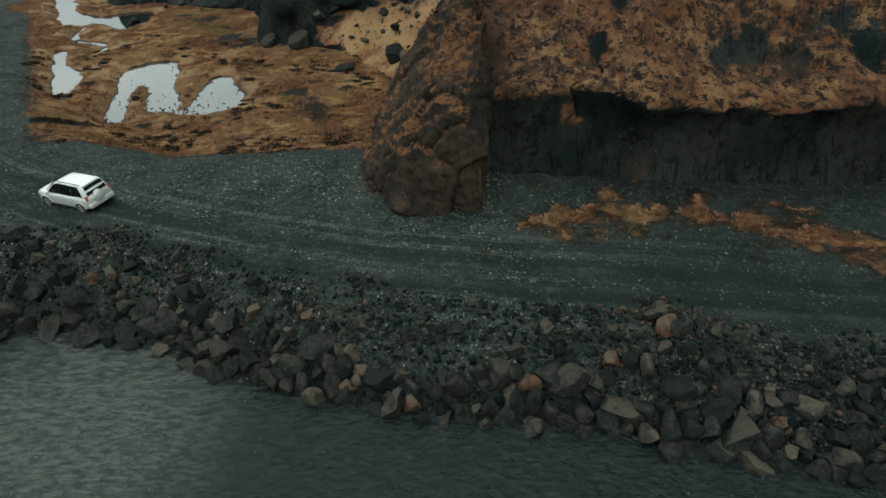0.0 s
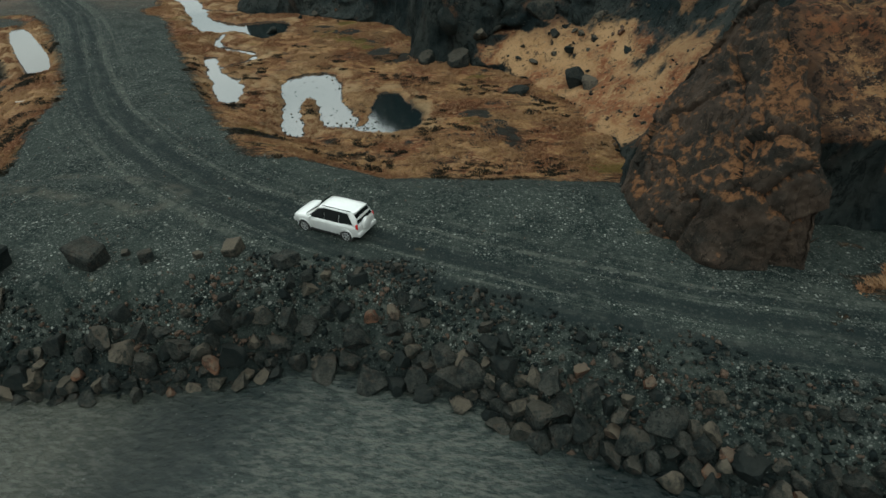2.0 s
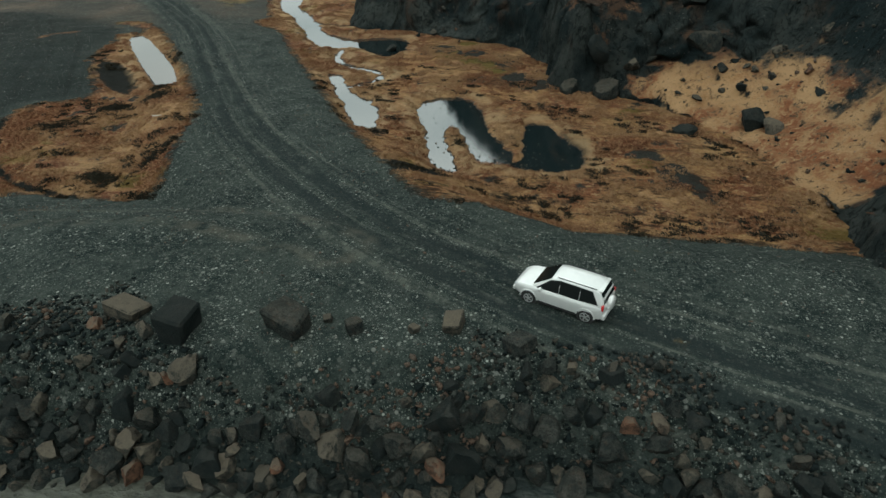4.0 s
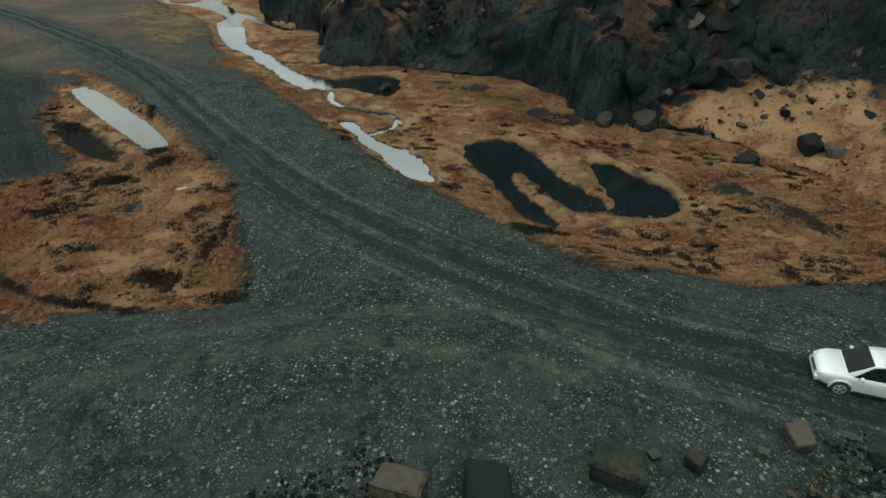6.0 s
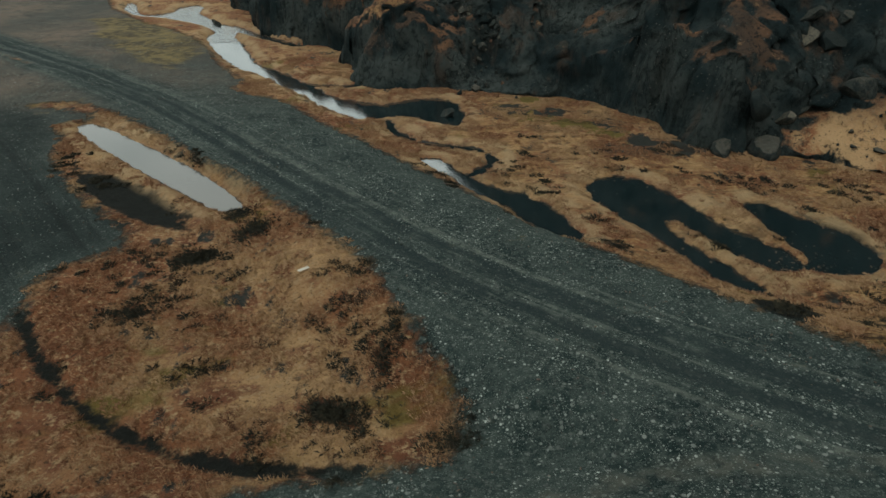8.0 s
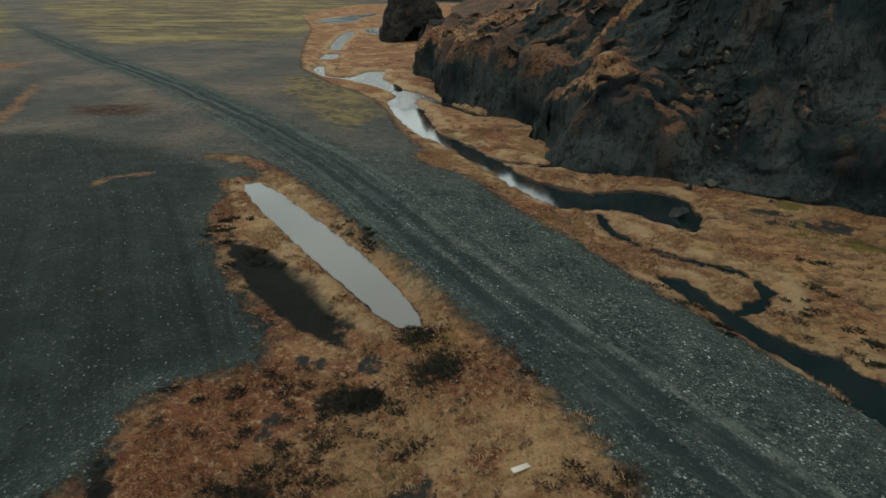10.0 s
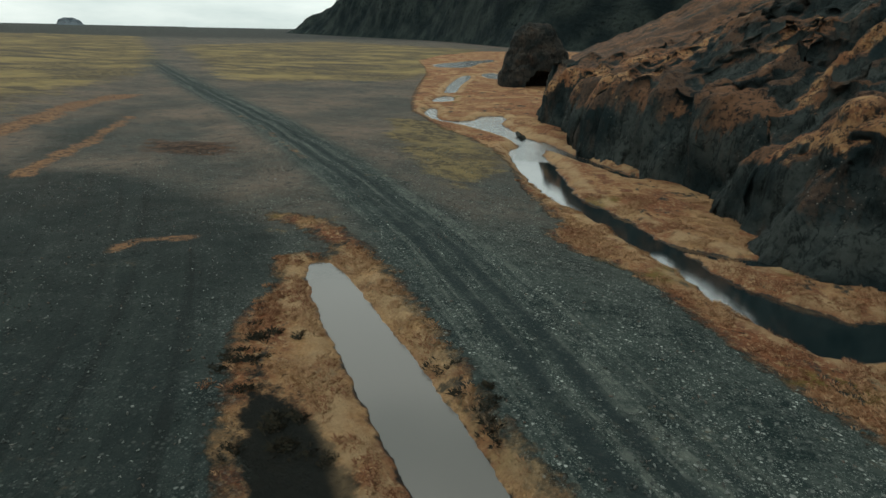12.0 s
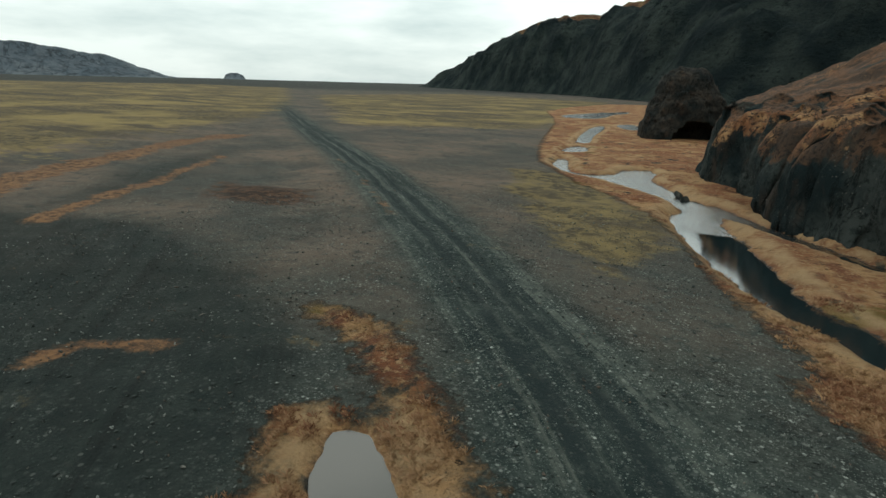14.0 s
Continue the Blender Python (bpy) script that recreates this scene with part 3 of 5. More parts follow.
def rock_material(name, lo, hi, rust=0.25, scale=1.0, per_piece=False):
    m, n = material(name)
    c = n.mix(n.ramp(n.noise(0.5 * scale, 7, 0.65), 0.35, 0.65), lo, hi)
    c = n.mix(n.ramp(n.noise(2.6 * scale, 7, 0.72), 0.45, 0.72), c, tuple(0.4 * v for v in lo))
    c = n.mix(n.math("MULTIPLY", n.ramp(n.noise(0.7 * scale, 6, 0.68), 0.52, 0.70), rust), c, (0.085, 0.040, 0.020))
    crack = n.ramp(n.math("ABSOLUTE", n.math("SUBTRACT", n.noise(0.9 * scale, 6, 0.6, (1, 1, 0.6), 0.7), 0.5)), 0.030, 0.0, 0.0, 0.75)
    c = n.mix(crack, c, tuple(0.35 * v for v in lo))
    if per_piece:
        r = n.rnd()
        c = n.mix(n.ramp(r, 0.58, 1.0), c, n.mix(n.ramp(n.noise(3.2, 8, 0.74), 0.36, 0.64), (0.014, 0.018, 0.017), (0.086, 0.075, 0.058)))
        c = n.mix(n.ramp(r, 0.945, 0.97), c, n.mix(n.ramp(n.noise(3.0, 8, 0.74), 0.36, 0.62), (0.030, 0.022, 0.018), (0.130, 0.070, 0.045)))
        c = n.mix(n.ramp(r, 0.30, 0.05, 0.0, 0.8), c, (0.010, 0.014, 0.014))
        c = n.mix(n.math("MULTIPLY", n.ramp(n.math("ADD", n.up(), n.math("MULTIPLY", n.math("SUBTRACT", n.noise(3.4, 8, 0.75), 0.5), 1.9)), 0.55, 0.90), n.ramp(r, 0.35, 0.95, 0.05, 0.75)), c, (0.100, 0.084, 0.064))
    b1 = n.bump(n.noise(1.0 * scale, 9, 0.68, (1, 1, 0.45)), 0.42 / scale, 1.0)
    b2 = n.bump(n.noise(6 * scale, 7, 0.72), 0.12 / scale, 0.9, b1)
    n.done(c, 0.9, b2, Specular_IOR_Level=0.08)
    return m


def hill_material():
    """Near-black tuff faces, dusky moor on the slopes, tan grass in bands."""
    m, n = material("tuff_cliff_and_moor")
    c = n.mix(n.ramp(n.noise(0.16, 7, 0.62), 0.38, 0.62), (0.0090, 0.0150, 0.0160), (0.038, 0.043, 0.040))
    c = n.mix(n.ramp(n.noise(1.6, 8, 0.72), 0.46, 0.70), c, (0.006, 0.009, 0.009))
    c = n.mix(n.math("MULTIPLY", n.ramp(n.noise(0.24, 7, 0.66, (1, 1, 0.35)), 0.54, 0.66), 0.42), c, n.mix(n.noise(2.0, 6, 0.7), (0.030, 0.019, 0.014), (0.085, 0.046, 0.027)))
    crack = n.ramp(n.math("ABSOLUTE", n.math("SUBTRACT", n.noise(0.45, 7, 0.6, (1, 1, 0.35), 0.8), 0.5)), 0.022, 0.0, 0.0, 0.8)
    c = n.mix(crack, c, (0.004, 0.006, 0.006))
    tan = n.attr("tan")
    patchy = n.math("ADD", n.math("SUBTRACT", n.noise(0.16, 8, 0.68), 0.5), n.math("MULTIPLY", n.math("SUBTRACT", n.noise(1.1, 7, 0.75), 0.5), 0.7))
    up = n.math("ADD", n.up(), n.math("MULTIPLY", patchy, 0.9))
    up = n.math("ADD", up, n.math("MULTIPLY", n.attr("crest"), 0.38))
    up = n.math("ADD", up, n.math("MULTIPLY", n.math("SUBTRACT", n.attr("growth"), 0.8), 0.45))
    lush = n.ramp(n.attr("growth"), 1.00, 1.10)
    veg = n.ramp(n.math("ADD", n.math("ADD", up, n.math("MULTIPLY", tan, 0.28)), n.math("MULTIPLY", lush, 0.22)), 0.60, 0.84)
    dusk = n.mix(n.ramp(n.noise(0.12, 6, 0.62), 0.40, 0.60), (0.044, 0.030, 0.022), (0.105, 0.055, 0.031))
    dusk = n.mix(n.ramp(n.noise(0.07, 6, 0.62), 0.56, 0.64), dusk, (0.024, 0.026, 0.022))
    clump = n.math("ADD", n.noise(0.55, 10, 0.78), n.math("MULTIPLY", n.math("SUBTRACT", tan, 0.25), 0.17))
    straw = n.mix(n.ramp(n.noise(0.3, 6, 0.65), 0.42, 0.60), (0.125, 0.058, 0.029), (0.255, 0.150, 0.074))
    moorc = n.mix(n.ramp(clump, 0.54, 0.64), dusk, straw)
    moorc = n.mix(n.math("MULTIPLY", n.ramp(n.noise(1.3, 9, 0.78), 0.50, 0.57), n.ramp(tan, 0.2, 0.6)), moorc, n.mix(n.ramp(n.noise(0.4, 6), 0.42, 0.6), (0.150, 0.062, 0.030), (0.230, 0.128, 0.060)))
    moorc = n.mix(n.ramp(n.noise(1.7, 9, 0.80), 0.50, 0.57), moorc, (0.018, 0.014, 0.012))
    moorc = n.mix(lush, moorc, n.mix(n.ramp(n.noise(0.30, 8, 0.72), 0.42, 0.60), grass_color(n), (0.345, 0.215, 0.112)))
    moorc = n.mix(n.math("MULTIPLY", lush, n.ramp(n.noise(1.2, 9, 0.80), 0.54, 0.60, 0.0, 0.85)), moorc, (0.032, 0.024, 0.018))
    c = n.mix(veg, c, moorc)
    dot = n.math("MULTIPLY", n.ramp(n.cells(2.4), 0.17, 0.06), n.ramp(n.noise(0.2, 3), 0.46, 0.62))
    c = n.mix(dot, c, (0.13, 0.12, 0.105))
    b1 = n.bump(n.noise(0.7, 9, 0.66, (1, 1, 0.5)), 0.55, 1.0)
    b2 = n.bump(n.noise(4.0, 8, 0.74), 0.16, 1.0, b1)
    n.done(c, 0.9, b2, Specular_IOR_Level=0.08)
    return m


def headland_material():
    """Black-green basalt crags under a brown turf cap."""
    m, n = material("dark_headland_rock")
    c = n.mix(n.ramp(n.noise(0.03, 8, 0.68), 0.40, 0.62), (0.009, 0.014, 0.015), (0.031, 0.039, 0.035))
    c = n.mix(n.ramp(n.noise(0.12, 8, 0.74), 0.50, 0.66), c, (0.005, 0.008, 0.009))
    cap = n.math("ADD", n.attr("growth"), n.math("MULTIPLY", n.math("SUBTRACT", n.noise(0.02, 8, 0.70), 0.5), 1.2))
    turf = n.mix(n.ramp(n.noise(0.05, 8, 0.72), 0.42, 0.60), (0.070, 0.036, 0.022), (0.150, 0.092, 0.048))
    c = n.mix(n.ramp(cap, 0.55, 0.85), c, turf)
    n.done(c, 0.95, n.bump(n.noise(0.07, 9, 0.74, (1, 1, 1.8)), 9.0, 1.0), Specular_IOR_Level=0.05)
    return m


def tuff_material():
    """Weathered brown tuff: pitted, cracked, with rusty moss on its ledges."""
    m, n = material("brown_tuff")
    c = n.mix(n.ramp(n.noise(0.35, 7, 0.65), 0.38, 0.62), (0.024, 0.023, 0.020), (0.070, 0.051, 0.039))
    c = n.mix(n.ramp(n.noise(1.7, 9, 0.76), 0.48, 0.70, 0.0, 0.8), c, (0.022, 0.018, 0.015))
    c = n.mix(n.ramp(n.noise(5.0, 7, 0.78), 0.56, 0.70), c, (0.150, 0.112, 0.084))
    crack = n.ramp(n.math("ABSOLUTE", n.math("SUBTRACT", n.noise(0.55, 7, 0.62, (1, 1, 0.5), 0.9), 0.5)), 0.014, 0.0, 0.0, 0.7)
    c = n.mix(crack, c, (0.009, 0.008, 0.007))
    ledge = n.math("ADD", n.up(), n.math("MULTIPLY", n.math("SUBTRACT", n.noise(0.26, 9, 0.72), 0.5), 1.7))
    moss = n.mix(n.ramp(n.noise(2.4, 8, 0.78), 0.44, 0.60), n.mix(n.noise(0.7, 5), (0.120, 0.052, 0.028), (0.230, 0.120, 0.055)), (0.035, 0.022, 0.014))
    c = n.mix(n.ramp(ledge, 0.66, 0.86), c, moss)
    b1 = n.bump(n.noise(1.3, 9, 0.70, (1, 1, 0.6)), 0.40, 1.0)
    b2 = n.bump(n.math("ADD", n.noise(7, 7, 0.75), n.math("MULTIPLY", n.cells(3.0), 0.5)), 0.10, 1.0, b1)
    n.done(c, 0.9, b2, Specular_IOR_Level=0.08)
    return m


def water_material(name, tint, ripple, ripple_scale, ior, silt_and_sheen=False, stretch=(1, 1.5, 1, 25), rough=0.06):
    m, n = material(name)
    c = tint
    if silt_and_sheen:
        # silty shallows to the west, drifting foam specks
        west = n.t.nodes.new("ShaderNodeSeparateXYZ")
        n.link(n.pos, west.inputs[0])
        shallow = n.math("ADD", west.outputs[0], n.math("MULTIPLY", n.math("SUBTRACT", n.noise(0.12, 6, 0.65), 0.5), 22.0))
        c = n.mix(n.ramp(shallow, -22.0, -38.0, 0.0, 0.85), tint, (0.060, 0.062, 0.048))
        # sky reflection painted as a paler patch near the shore, broken by ripple noise
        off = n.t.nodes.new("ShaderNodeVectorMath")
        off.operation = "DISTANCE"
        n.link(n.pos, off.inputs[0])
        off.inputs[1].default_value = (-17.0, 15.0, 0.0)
        sky_sheen = n.ramp(n.math("ADD", off.outputs["Value"], n.math("MULTIPLY", n.math("SUBTRACT", n.noise(0.25, 6, 0.65), 0.5), 8.0)), 10.5, 2.0)
        pale = n.math("MAXIMUM", sky_sheen, n.ramp(shallow, -22.0, -38.0))
        c = n.mix(n.math("MULTIPLY", sky_sheen, n.ramp(n.noise(2.6, 5, 0.62, (0.5, 1.5, 1, 35)), 0.38, 0.60, 0.35, 1.0)), c, (0.044, 0.053, 0.046))
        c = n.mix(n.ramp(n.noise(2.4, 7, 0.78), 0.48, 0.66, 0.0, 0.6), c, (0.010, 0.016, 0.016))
        c = n.mix(n.math("MULTIPLY", n.ramp(n.cells(3.2), 0.14, 0.05), n.ramp(n.noise(0.5, 4), 0.45, 0.65)), c, (0.12, 0.13, 0.12))
    wave = n.noise(ripple_scale, 5, 0.62, stretch)
    if silt_and_sheen:
        # ripple glints painted as paler streaks, strongest on the pale water
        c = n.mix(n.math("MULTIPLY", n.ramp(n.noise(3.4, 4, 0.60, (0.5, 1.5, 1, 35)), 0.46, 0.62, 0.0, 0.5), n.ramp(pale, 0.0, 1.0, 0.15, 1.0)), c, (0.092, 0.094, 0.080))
    n.done(c, rough, n.bump(wave, ripple, 1.0), IOR=ior)
    return m


GROUND = ground_material()
TUFF = tuff_material()
CLIFF = hill_material()
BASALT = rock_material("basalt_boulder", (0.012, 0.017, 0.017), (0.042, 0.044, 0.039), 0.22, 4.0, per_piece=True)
HEADLAND = headland_material()
WATER = water_material("still_pond_water", (0.005, 0.010, 0.011), 0.003, 2.5, 2.7)
RIFFLE = water_material("riffled_stream_water", (0.016, 0.018, 0.018), 0.035, 5.0, 4.6, rough=0.16)
MURK = water_material("murky_puddle_water", (0.060, 0.052, 0.044), 0.003, 2.5, 1.48)
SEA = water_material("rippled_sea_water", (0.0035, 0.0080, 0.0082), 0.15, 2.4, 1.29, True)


# ---- large structure ----
def spread(lo, hi, fine, reach_lo, reach_hi, grow):
    mid = np.arange(lo, hi, fine)
    right, left, s = [], [], fine
    p = mid[-1]
    while p < reach_hi:
        s = min(s * grow, 3000)
        p += s
        right.append(p)
    s, p = fine, lo
    while p > reach_lo:
        s = min(s * grow, 3000)
        p -= s
        left.append(p)
    return np.array(left[::-1] + list(mid) + right)


def sheet(name, x, y, z, keep, mat, attrs=None, smooth=True):
    """A mesh over a grid of plan places; keep says which of its cells are made."""
    nx, ny = x.shape
    idx = np.arange(nx * ny).reshape(nx, ny)
    cell = keep[:-1, :-1] | keep[1:, :-1] | keep[:-1, 1:] | keep[1:, 1:]
    a, b, c, d = idx[:-1, :-1][cell], idx[1:, :-1][cell], idx[1:, 1:][cell], idx[:-1, 1:][cell]
    quads = np.stack([a, b, c, d], 1)
    used = np.unique(quads)
    remap = np.full(nx * ny, -1)
    remap[used] = np.arange(len(used))
    quads = remap[quads]
    co = np.stack([x.ravel()[used], y.ravel()[used], z.ravel()[used]], 1)
    me = bpy.data.meshes.new(name)
    me.vertices.add(len(co))
    me.vertices.foreach_set("co", co.ravel())
    me.loops.add(quads.size)
    me.loops.foreach_set("vertex_index", quads.ravel())
    me.polygons.add(len(quads))
    me.polygons.foreach_set("loop_start", np.arange(0, quads.size, 4))
    me.polygons.foreach_set("use_smooth", np.full(len(quads), smooth))
    for key, v in (attrs or {}).items():
        at = me.attributes.new(key, "FLOAT", "POINT")
        at.data.foreach_set("value", v.ravel()[used].astype(np.float32))
    me.update(calc_edges=True)
    me.validate()
    me.materials.append(mat)
    return new(name, me)


gx = spread(-112, 26, 0.35, -30000, 30000, 1.045)
gy = spread(9, 178, 0.35, -3000, 30000, 1.045)
X, Y = np.meshgrid(gx, gy, indexing="ij")
H, LAT, LAND, WET, STRIP, DITCH_D = ground_parts(X, Y)
HILL_D = inside_dist(X, Y, HILL, 8)
GRASS = grass_field(X, Y)
PLAIN = step(62, 120, Y - 0.55 * (X + 90)) * step(2.5, 5.5, np.abs(LAT))
DARK = step(-2.5, 2.5, inside_dist(X, Y, [(-74.5, 46), (-75.5, 54), (-70.5, 58.3), (-77, 66), (-83, 74), (-84, 80), (-87, 87), (-96, 92), (-112, 97), (-150, 80), (-150, 40), (-100, 34), (-78, 40)], 12))
DARK = np.maximum(DARK, 0.6 * step(3, 12, X) * step(36, 30, Y))
DARK = np.maximum(DARK, 0.75 * step(-2.5, 2.5, inside_dist(X, Y, [(-123, 93), (-137, 109), (-150, 136), (-143, 131), (-130, 112), (-121, 98)], 8)))
DARK = np.maximum(DARK, 0.9 * step(650, 1000, np.hypot(X + 72, Y - 70)))
OLIVE = np.maximum(step(-3, 4, inside_dist(X, Y, [(-107, 148), (-97, 126), (-89, 114), (-80, 104), (-77, 114), (-79, 124), (-90, 140), (-101, 150)], 20)) * 0.95,
                   step(-12, 12, inside_dist(X, Y, [(-150, 98), (-168, 128), (-205, 195), (-290, 290), (-420, 420), (-700, 700), (-900, 300), (-500, 60), (-200, 60)], 40)))
OLIVE = np.maximum(OLIVE, step(-10, 10, inside_dist(X, Y, [(-172, 190), (-270, 292), (-420, 450), (-420, 700), (-200, 560), (-150, 300), (-133, 235)], 30)))
RUST = np.maximum(1.25 * np.exp(-(line_dist(X, Y, [(-128, 90), (-136, 96.5), (-142, 104.5), (-147, 114), (-159.6, 134), (-164, 149)], reach=30) / 2.8) ** 2), 0.95 * np.exp(-(line_dist(X, Y, [(-119, 91.7), (-126.3, 104.4), (-134.1, 116), (-140, 125)], reach=12) / 1.3) ** 2))
HEATHY = 1.25 * np.exp(-((X + 115) / 7) ** 2 - ((Y - 109) / 5.5) ** 2)
RUST = np.maximum(RUST, 0.5 * np.exp(-(line_dist(X, Y, [(-89, 90.6), (-92, 91.2), (-96, 89.5)], reach=8) / 0.8) ** 2))
RUST = np.maximum(RUST, 0.8 * np.exp(-(line_dist(X, Y, [(-96, 80), (-95.8, 82), (-93, 84)], reach=8) / 0.9) ** 2))
RUST = np.maximum(RUST, 0.55 * np.exp(-(line_dist(X, Y, [(-100, 110), (-112, 121.5), (-128, 136)], reach=8) / 0.8) ** 2))
_, ALONG, _ = line_dist(X, Y, ROAD, np.concatenate([[0], np.cumsum(np.hypot(*np.diff(np.array(ROAD), axis=0).T))]))
def peat_field(X, Y):
    return sum(a * np.exp(-(((X - px) * math.cos(r) + (Y - py) * math.sin(r)) / sx) ** 2 - ((-(X - px) * math.sin(r) + (Y - py) * math.cos(r)) / sy) ** 2)
           for px, py, sx, sy, r, a in ((-72.6, 65.0, 6.2, 1.35, -0.785, 2.6), (-65.1, 55.0, 1.4, 1.0, 0.3, 1.2), (-61.7, 56.9, 1.3, 1.1, 0, 0.8), (-67.3, 49.4, 1.5, 1.2, 0.5, 0.6), (-55.7, 40.4, 1.7, 0.8, -0.4, 0.9), (-57.6, 43.5, 1.6, 1.2, 0.8, 0.45), (-63, 59.5, 1.0, 0.8, 0, 0.8), (-53.3, 43.4, 0.6, 1.5, 0, 0.6), (-50.8, 38.3, 1.6, 0.8, 0, 0.6),
                                        (-32.3, 43.4, 1.7, 1.1, 0.5, 1.9), (-24, 43.5, 9, 1.2, 0, 0.5), (-20.5, 54, 1.5, 3.0, 0.3, 0.8), (-38, 53.5, 1.0, 3.0, 0.5, 0.8)))


PEAT = peat_field(X, Y)
PEAT = PEAT + 0.9 * np.exp(-(DITCH_D / 0.55) ** 2)
BARE = sum(np.exp(-((X - px) / sx) ** 2 - ((Y - py) / sy) ** 2) for px, py, sx, sy in ((-12.5, 49, 2.0, 2.2), (-27, 70, 5, 1.6), (-37.0, 84.0, 2.4, 1.4), (-33.6, 82.0, 2.6, 1.2), (-28.0, 78.5, 1.6, 2.2), (-26.5, 72.5, 2.2, 1.4), (-15, 53, 2, 1)))
MOSSY = sum(np.exp(-((X - px) / sx) ** 2 - ((Y - py) / sy) ** 2) for px, py, sx, sy in ((-34.2, 87.0, 2.6, 1.4), (-32.0, 78.5, 2.2, 1.6), (-29.8, 75.0, 2.2, 1.5), (-35.5, 80.5, 1.6, 1.2)))
side_track = line_dist(X, Y, TURNOFF)
PLAIN = PLAIN * (1 - 0.85 * DARK)
ground = sheet("ground", X, Y, H, HILL_D < 3.5, GROUND, dict(road=LAT, grass=np.clip(GRASS, -50, 50), wet=np.clip(np.maximum(WET, STRIP), -9, 9), plain=PLAIN, olive=OLIVE, peat=PEAT, bare=BARE, mossy=MOSSY, turnoff=side_track, rust=RUST, heath=HEATHY, dark=DARK, streak=0.15 + 0.45 * step(-48, -44, X) + 0.4 * step(50, 45, Y) * step(-36, -32, X), straw=np.maximum(step(-48, -44, X), step(-3.4, -1.6, STRIP) * step(-1.2, 0.6, GRASS)), along=ALONG, land=np.clip(LAND, -20, 50)))
tagged(ground, "dark volcanic gravel flat with tawny dead grass and wheel ruts", "ground", kind="structure")


def ground_z(x, y):
    return ground_parts(np.atleast_1d(np.asarray(x, float)), np.atleast_1d(np.asarray(y, float)))[0]


def pool(name, level, keep, mat, label, category):
    xs, ys = X[::3, ::3], Y[::3, ::3]
    ob = sheet(name, xs, ys, level(xs, ys), keep[::3, ::3], mat)
    return tagged(ob, label, category, kind="structure")


POOLS = (Y < 76) & (LAND > 10)
pool("water_ponds", water_level, (WET > -1.0) & POOLS, WATER, "still dark meadow ponds mirroring sky and cliff", "pond")
pool("water_pool", water_level, (WET > -1.0) & (Y >= 76) & (Y < 126), WATER, "still black pool under the dark cliff", "pool")
pool("water_stream", lambda x, y: water_level(x, y) - 0.004, (WET > -1.0) & (Y >= 124.5), RIFFLE, "winding shallow stream mirroring the pale sky", "stream")
pool("water_strip", lambda x, y: np.full(x.shape, STRIP_Z - float(tilt(np.array(-73.0), np.array(72.0)))), STRIP > -0.3, MURK, "narrow murky puddle beside the gravel road", "puddle")
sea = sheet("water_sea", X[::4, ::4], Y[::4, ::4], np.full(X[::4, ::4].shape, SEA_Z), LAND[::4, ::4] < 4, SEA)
tagged(sea, "grey-green rippled sea water along the stony shore", "sea", kind="structure")

# the hill and its cliffs
hx, hy = np.arange(-92, 60, 0.32), np.arange(23, 190, 0.32)
HX, HY = np.meshgrid(hx, hy, indexing="ij")
D, Z, BROW, GROWTH = hill_height(HX, HY)
G0 = np.maximum(ground_parts(HX, HY)[0], -0.2 - tilt(HX, HY))
HZ = np.where(D > 0, G0 + Z, G0 - 0.6 + 0.3 * D)
grad_x, grad_y = np.gradient(HZ, 0.32)
steep = np.hypot(grad_x, grad_y)
nx, ny = -grad_x / (steep + 1e-6), -grad_y / (steep + 1e-6)
crag = step(0.5, 1.6, steep)
westward = step(2, -8, HX)


def lobes(x, y, z):
    """Rounded bulges parted by sharp clefts."""
    return 2 * np.abs(perlin(x, y, z)) - 0.55


push = crag * westward * (2.5 * lobes(HX / 9.5, HY / 9.5, HZ / 26) + 0.75 * lobes(HX / 3.6 + 4, HY / 3.6, HZ / 8) + 0.20 * ridge(HX / 5.0, HY / 5.0, HZ / 2.2, 2))
push = push + crag * 0.22 * fbm(HX / 1.1, HY / 1.1, HZ / 0.8, 4)
push = push + BROW * np.exp(-((D - 1.3) / 0.9) ** 2) * step(0.2, 1.2, D)


def blurred(a, r):
    """Mean over a square of the grid."""
    for axis in (0, 1):
        b = np.concatenate([np.repeat(np.take(a, [0], axis), r, axis), a, np.repeat(np.take(a, [-1], axis), r + 1, axis)], axis)
        c = np.cumsum(b, axis)
        n = a.shape[axis]
        a = (np.take(c, np.arange(2 * r, 2 * r + n), axis) - np.take(c, np.arange(0, n), axis)) / (2 * r)
    return a


CREST = np.clip((HZ - blurred(HZ, 9)) / 0.5, -1, 1)
# bands of tan grass on ledges and slopes
TAN = 0.62 * step(1, 6, HX) * step(70, 50, HY)
